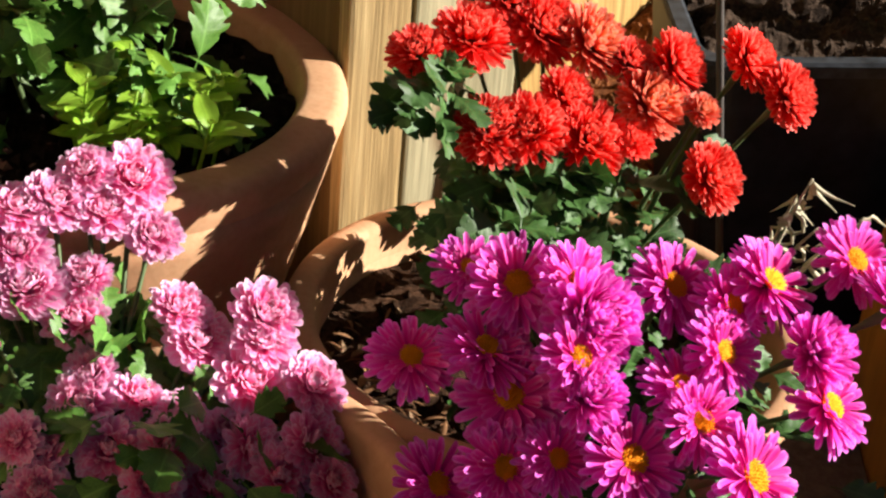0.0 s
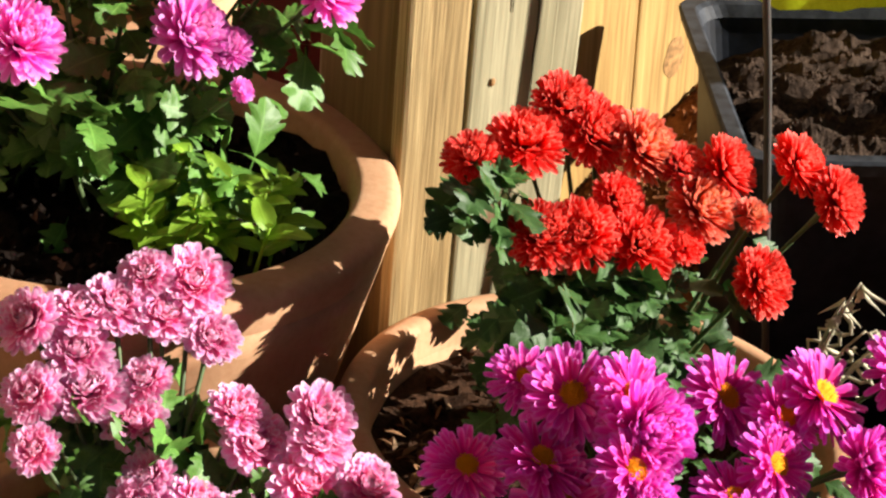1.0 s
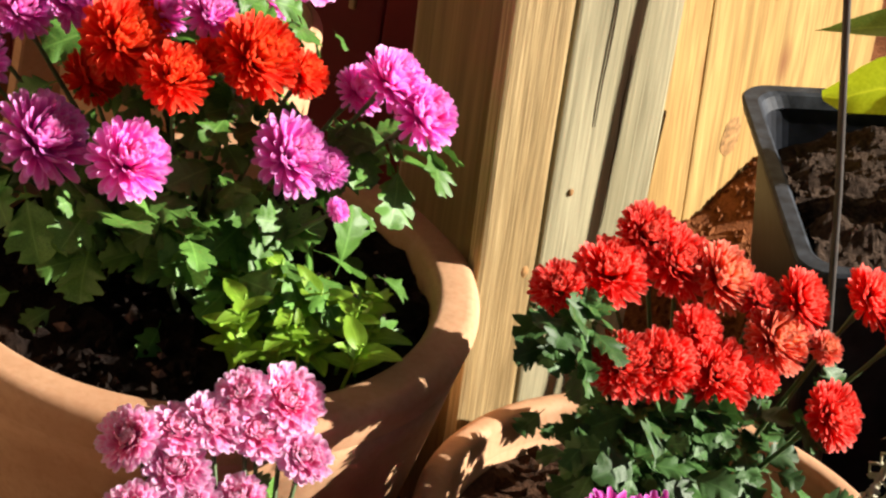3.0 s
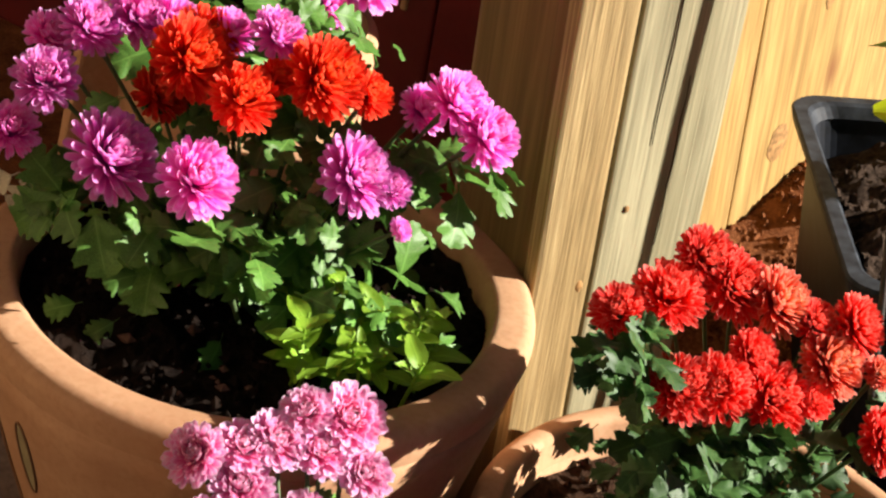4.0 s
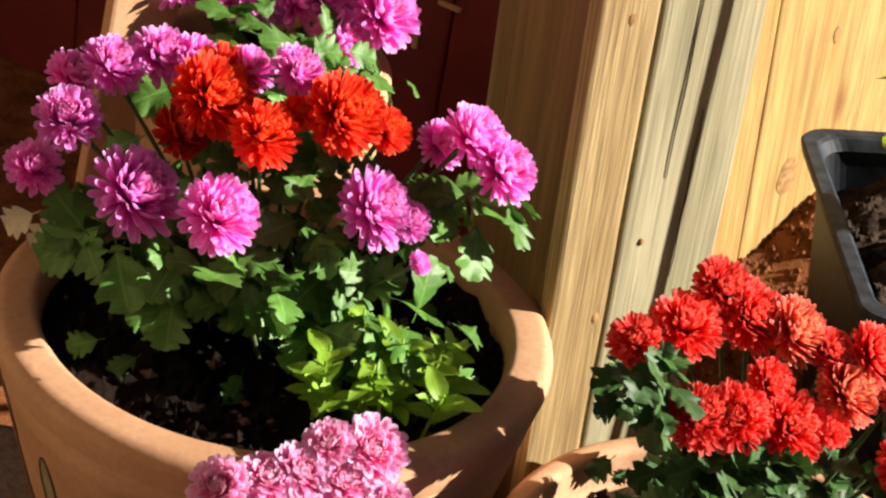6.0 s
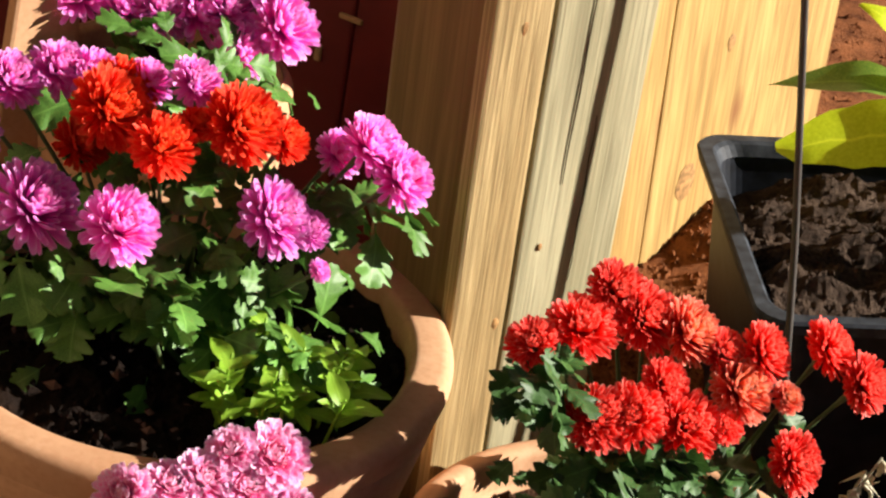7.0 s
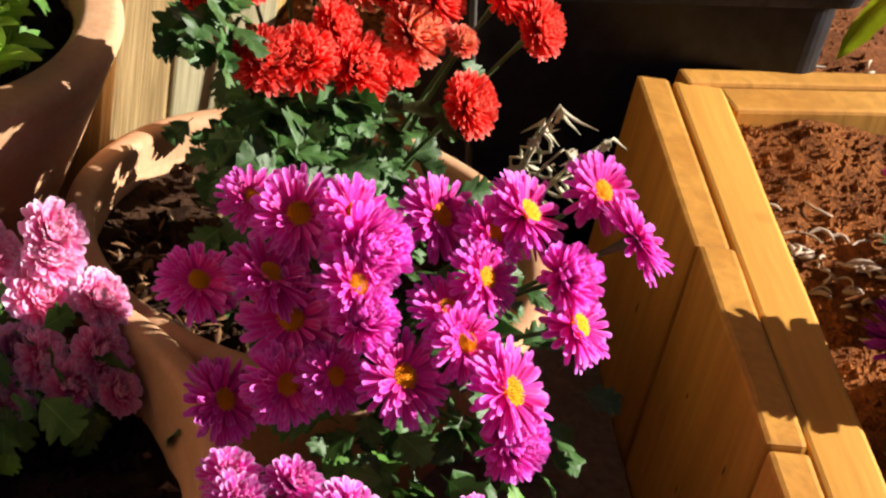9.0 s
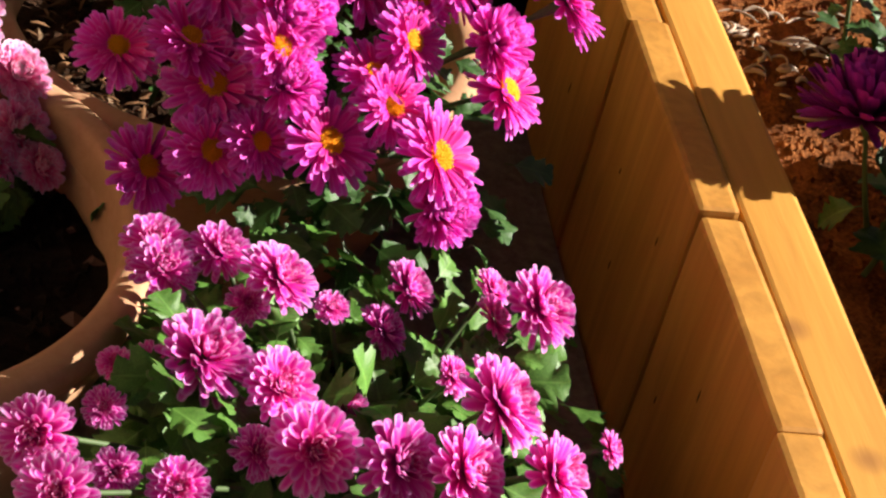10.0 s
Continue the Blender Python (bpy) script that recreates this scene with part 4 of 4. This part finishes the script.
for i in range(46):
    add_lump(v, f, Vector((rnd.gauss(0.002, 0.015), rnd.gauss(-0.014, 0.011), rnd.uniform(-0.008, 0.03))), rnd.uniform(0.005, 0.013), rnd)
child("root_crown", mesh_of("root_crown", v, f, CROWN, smooth=False), broad, None, "pale knobbly root crown")

# ---- withered stalks beside the middle pot ----
withered = thing("withered_stalk", (0.535, 0.055, 0.02), "withered straw-coloured flower stalks with shrivelled leaves", "dry stalk")
CRISP = [lobed_leaf(DRY, 320 + i, 3, 1.4) for i in range(3)]
STRAW = [blade_leaf(DRY, 330 + i, 0.16, 0.9 - 0.8 * i, 8, 0.9) for i in range(3)]
for tip, n in (((0.02, -0.012, 0.285), 9), ((0.068, -0.014, 0.262), 9), ((0.05, -0.02, 0.235), 7), ((0.03, -0.02, 0.25), 6), ((0.012, -0.01, 0.27), 7), ((-0.005, -0.015, 0.21), 4)):
    line = curve_points((0, 0, 0), (-0.012, -0.012, 0.2), tip, 8)
    v, f = tube(line, [0.0022, 0.002, 0.0019, 0.0018, 0.0016, 0.0014, 0.0012, 0.0008], 6)
    child("stalk", mesh_of("stalk", v, f, DRY), withered)
    for k in range(n):
        go = Vector((rnd.gauss(0, 0.8), rnd.gauss(-0.3, 0.5), rnd.gauss(-0.7, 0.5)))
        child("leaf", (STRAW + CRISP)[k % 6], withered, frame_of(line[7 - k % 3], go, (rnd.gauss(0, 1), rnd.gauss(0, 1), 0.5), rnd.uniform(0.013, 0.028) if k % 6 < 3 else rnd.uniform(0.009, 0.016)))
    for k in range(2):
        at, w = line[6 - 2 * k], rnd.uniform(0.012, 0.02)
        curl = [at + Vector((w * 0.6 * math.sin(0.9 * j), 0.002 * j, -w * 0.22 * j + 0.3 * w * math.cos(1.3 * j + k))) - Vector((0, 0, 0.3 * w * math.cos(k))) for j in range(9)]
        v, f = tube(curl, [0.0014, 0.0016, 0.0013, 0.0016, 0.0012, 0.0013, 0.001, 0.0009, 0.0005], 5)
        child("tendril", mesh_of("tendril", v, f, DRY), withered)

dead = thing("withered_leaf", (-0.185, 0.125, 0.3), "pale withered leaves hanging over the large pot's rim", "dry leaf")
for k in range(4):
    child("leaf", CRISP[k % 3], dead, frame_of(Vector((0.012 * k - 0.02, 0.0, 0.035 + 0.006 * (k % 2))), (rnd.gauss(-0.5, 0.5), rnd.gauss(-0.5, 0.4), -0.5), (0.2, -0.8, 0.5), 0.036))

# ---- raised bed: plant, roots and litter ----
# second head raised and enlarged to cast shade on the first
BED = [(0.812, -0.169, 0.280, 0.09), (0.885, -0.16, 0.325, 0.125), (0.97, -0.12, 0.27, 0.05)]
# the two outer leaf domes are unseen foliage, added to shade the soil
mum_plant("purple chrysanthemum in the raised bed, shade in its petals, unseen foliage added", (0.86, -0.16, 0.13), BED, "purple", 8, (0.89, -0.2, 0.15, 0.05, 0.05, 0.04), 0.06, 2, 10, face=(0.15, -0.05, 0.9), more=(((1.03, -0.17, 0.215, 0.06, 0.16, 0.125), 230), ((1.06, -0.42, 0.2, 0.06, 0.2, 0.14), 200),), leaves=DARK_LEAVES)
mum_plant("violet chrysanthemum by the roots in the raised bed", (0.925, 0.08, 0.14), [(0.893, 0.085, 0.26, 0.068), (0.955, 0.07, 0.255, 0.05)], "violet", 9, (0.935, 0.05, 0.165, 0.04, 0.04, 0.045), 0.03, 3, 46, face=(0.4, -0.2, 0.8), leaves=DARK_LEAVES)
for i in range(60):
    at = Vector((rnd.uniform(0.76, 0.94), rnd.gauss(0.078, 0.026), 0.2))
    at.z = bed_level(at.x, at.y) + 0.003
    a, w = rnd.gauss(0, 0.7), rnd.uniform(0.008, 0.036)
    d = Vector((math.cos(a), math.sin(a), 0)) * w
    kink = Vector((-d.y, d.x, 0)) * rnd.uniform(-0.7, 0.7) + Vector((0, 0, rnd.uniform(0.0, 0.01)))
    thick = rnd.uniform(0.5, 1.15)
    v, f = tube(curve_points(-d / 2, kink, d / 2, 7), [r * thick for r in (0.001, 0.0022, 0.0026, 0.0022, 0.0026, 0.002, 0.0008)], 6)
    root = new("root_piece", mesh_of("root_piece", v, f, TWIG))
    root.location = at
    tagged(root, "pale dried root lying on the bed's soil", "root", "dried roots")
v, f = [], []
for i in range(7500):
    x, y = rnd.uniform(0.735, 1.05), rnd.uniform(-0.45, 0.22)
    add_lump(v, f, Vector((x, y, bed_level(x, y))), 0.0012 + 0.0042 * rnd.random() ** 2.5, rnd)
bed_crumbs = new("bed_crumbs", mesh_of("bed_crumbs", v, f, BED_EARTH, smooth=False))
tagged(bed_crumbs, "loose crumbs on the raised bed's soil", "soil", kind="stuff")
v, f = [], []
for i in range(900):
    x, y = rnd.uniform(0.38, 0.54), rnd.uniform(0.5, 0.8)
    add_lump(v, f, Vector((x, y, rise(x, y))), rnd.uniform(0.002, 0.006), rnd)
for i in range(3000):
    x, y = rnd.uniform(0.55, 1.3), rnd.uniform(0.62, 1.6)
    add_lump(v, f, Vector((x, y, rise(x, y))), 0.001 + 0.005 * rnd.random() ** 2, rnd)
for i in range(2500):
    x, y = rnd.uniform(0.8, 1.25), rnd.uniform(0.24, 0.62)
    add_lump(v, f, Vector((x, y, rise(x, y))), 0.001 + 0.006 * rnd.random() ** 2, rnd)
crumbs = new("earth_crumbs", mesh_of("earth_crumbs", v, f, RED_EARTH, smooth=False))
tagged(crumbs, "loose crumbs of red brown earth", "soil", kind="stuff")

# dry litter on the earth beyond the planter
v, f = [], []
for i in range(150):
    x, y = rnd.uniform(0.84, 1.1), rnd.uniform(0.24, 0.62)
    a, w = rnd.uniform(0, 6.3), rnd.uniform(0.006, 0.025)
    d = Vector((math.cos(a), math.sin(a), rnd.uniform(-0.2, 0.3))) * w
    at = Vector((x, y, rise(x, y) + 0.004))
    tv, tf = tube(curve_points(at - d, at + Vector((-d.y, d.x, 0.004)) * 0.5, at + d, 5), [0.0006, 0.0018, 0.0024, 0.0018, 0.0006], 5)
    f += [tuple(q + len(v) for q in face) for face in tf]
    v += tv
litter = new("dry_litter", mesh_of("dry_litter", v, f, TWIG))
tagged(litter, "dry twigs and leaf scraps on the earth", "litter", kind="stuff")

# dead leaves and straw on the soil at the front of the middle pot
v, f = [], []
for i in range(120):
    a, q = math.radians(rnd.gauss(212, 24)), 0.165 * math.sqrt(rnd.uniform(0.25, 0.92))
    x, y = q * math.cos(a), q * math.sin(a)
    at = Vector((0.379 + x, -0.002 + y, 0.138 - 0.06 * x + 0.11 * y + rnd.uniform(0, 0.012)))
    b, w = rnd.uniform(0, 6.3), rnd.uniform(0.003, 0.011)
    d = Vector((math.cos(b), math.sin(b), rnd.uniform(-0.3, 0.5))) * w
    wide = Vector((-d.y, d.x, rnd.uniform(-0.5, 0.5) * w)) * rnd.choice((0.08, 0.12, 0.2, 0.35))
    k = len(v)
    for t, g in ((-1, 0.25), (-0.4, 1), (0.3, 0.9), (1, 0.2)):
        mid = at + d * t + Vector((0, 0, 0.25 * w * (1 - t * t)))
        v += [mid - wide * g, mid + Vector((0, 0, 0.1 * w * g)), mid + wide * g]
    for t in range(3):
        for g in (0, 1):
            n = k + t * 3 + g
            f.append((n, n + 1, n + 4, n + 3))
straw = new("straw_litter", mesh_of("straw_litter", v, f, STRAWY))
tagged(straw, "dead brown leaves and straw on the middle pot's soil", "litter", kind="stuff")

# ---- painted sprig on the large pot ----
def on_big_pot(deg, z, off=0.0012):
    z += 0.023
    t = min(1, max(0, z / (0.286 * 0.97)))
    r = 0.148 + 0.0745 * t ** 0.85 + off
    return Vector((r * math.cos(radians(deg)), r * math.sin(radians(deg)), z))


line = [on_big_pot(-163 + 1.25 * i - 0.02 * i * i, 0.205 - 0.0085 * i) for i in range(18)]
v, f = tube(line, [0.0011] * 18, 5)
child("painted_stem", mesh_of("painted_stem", v, f, GLAZE), big_pot, None, "painted brown sprig")
for deg, z, tall in ((-135, 0.155, 0.036), (-154, 0.19, 0.028), (-116, 0.1, 0.03)):
    ring = [on_big_pot(deg + 2.6 * math.sin(2 * math.pi * i / 20), z + tall * math.cos(2 * math.pi * i / 20), 0.001) for i in range(21)]
    v, f = tube(ring, [0.0009] * 21, 5)
    part = child("painted_leaf", mesh_of("painted_leaf", v, f, GLAZE), big_pot, None, "outlined painted leaf")
    fill = [on_big_pot(deg + 2.4 * math.sin(2 * math.pi * i / 20), z + tall * 0.95 * math.cos(2 * math.pi * i / 20), 0.0006) for i in range(20)] + [on_big_pot(deg, z, 0.0006)]
    child("leaf_fill", mesh_of("leaf_fill", fill, [(i, (i + 1) % 20, 20) for i in range(20)], SPRIG_LEAF), part)

# ---- terracotta edging tile leaning behind the pots ----
tile = new("edging_tile", board_mesh("edging_tile", 0.068, 0.016, 0.74, CLAY, 0.004, 0.002, 71, 6))
tile.matrix_world = pose(-0.245, 0.366, 0, 0, 5.5, 38)
tagged(tile, "long terracotta edging tile leaning behind the flower pots", "tile")
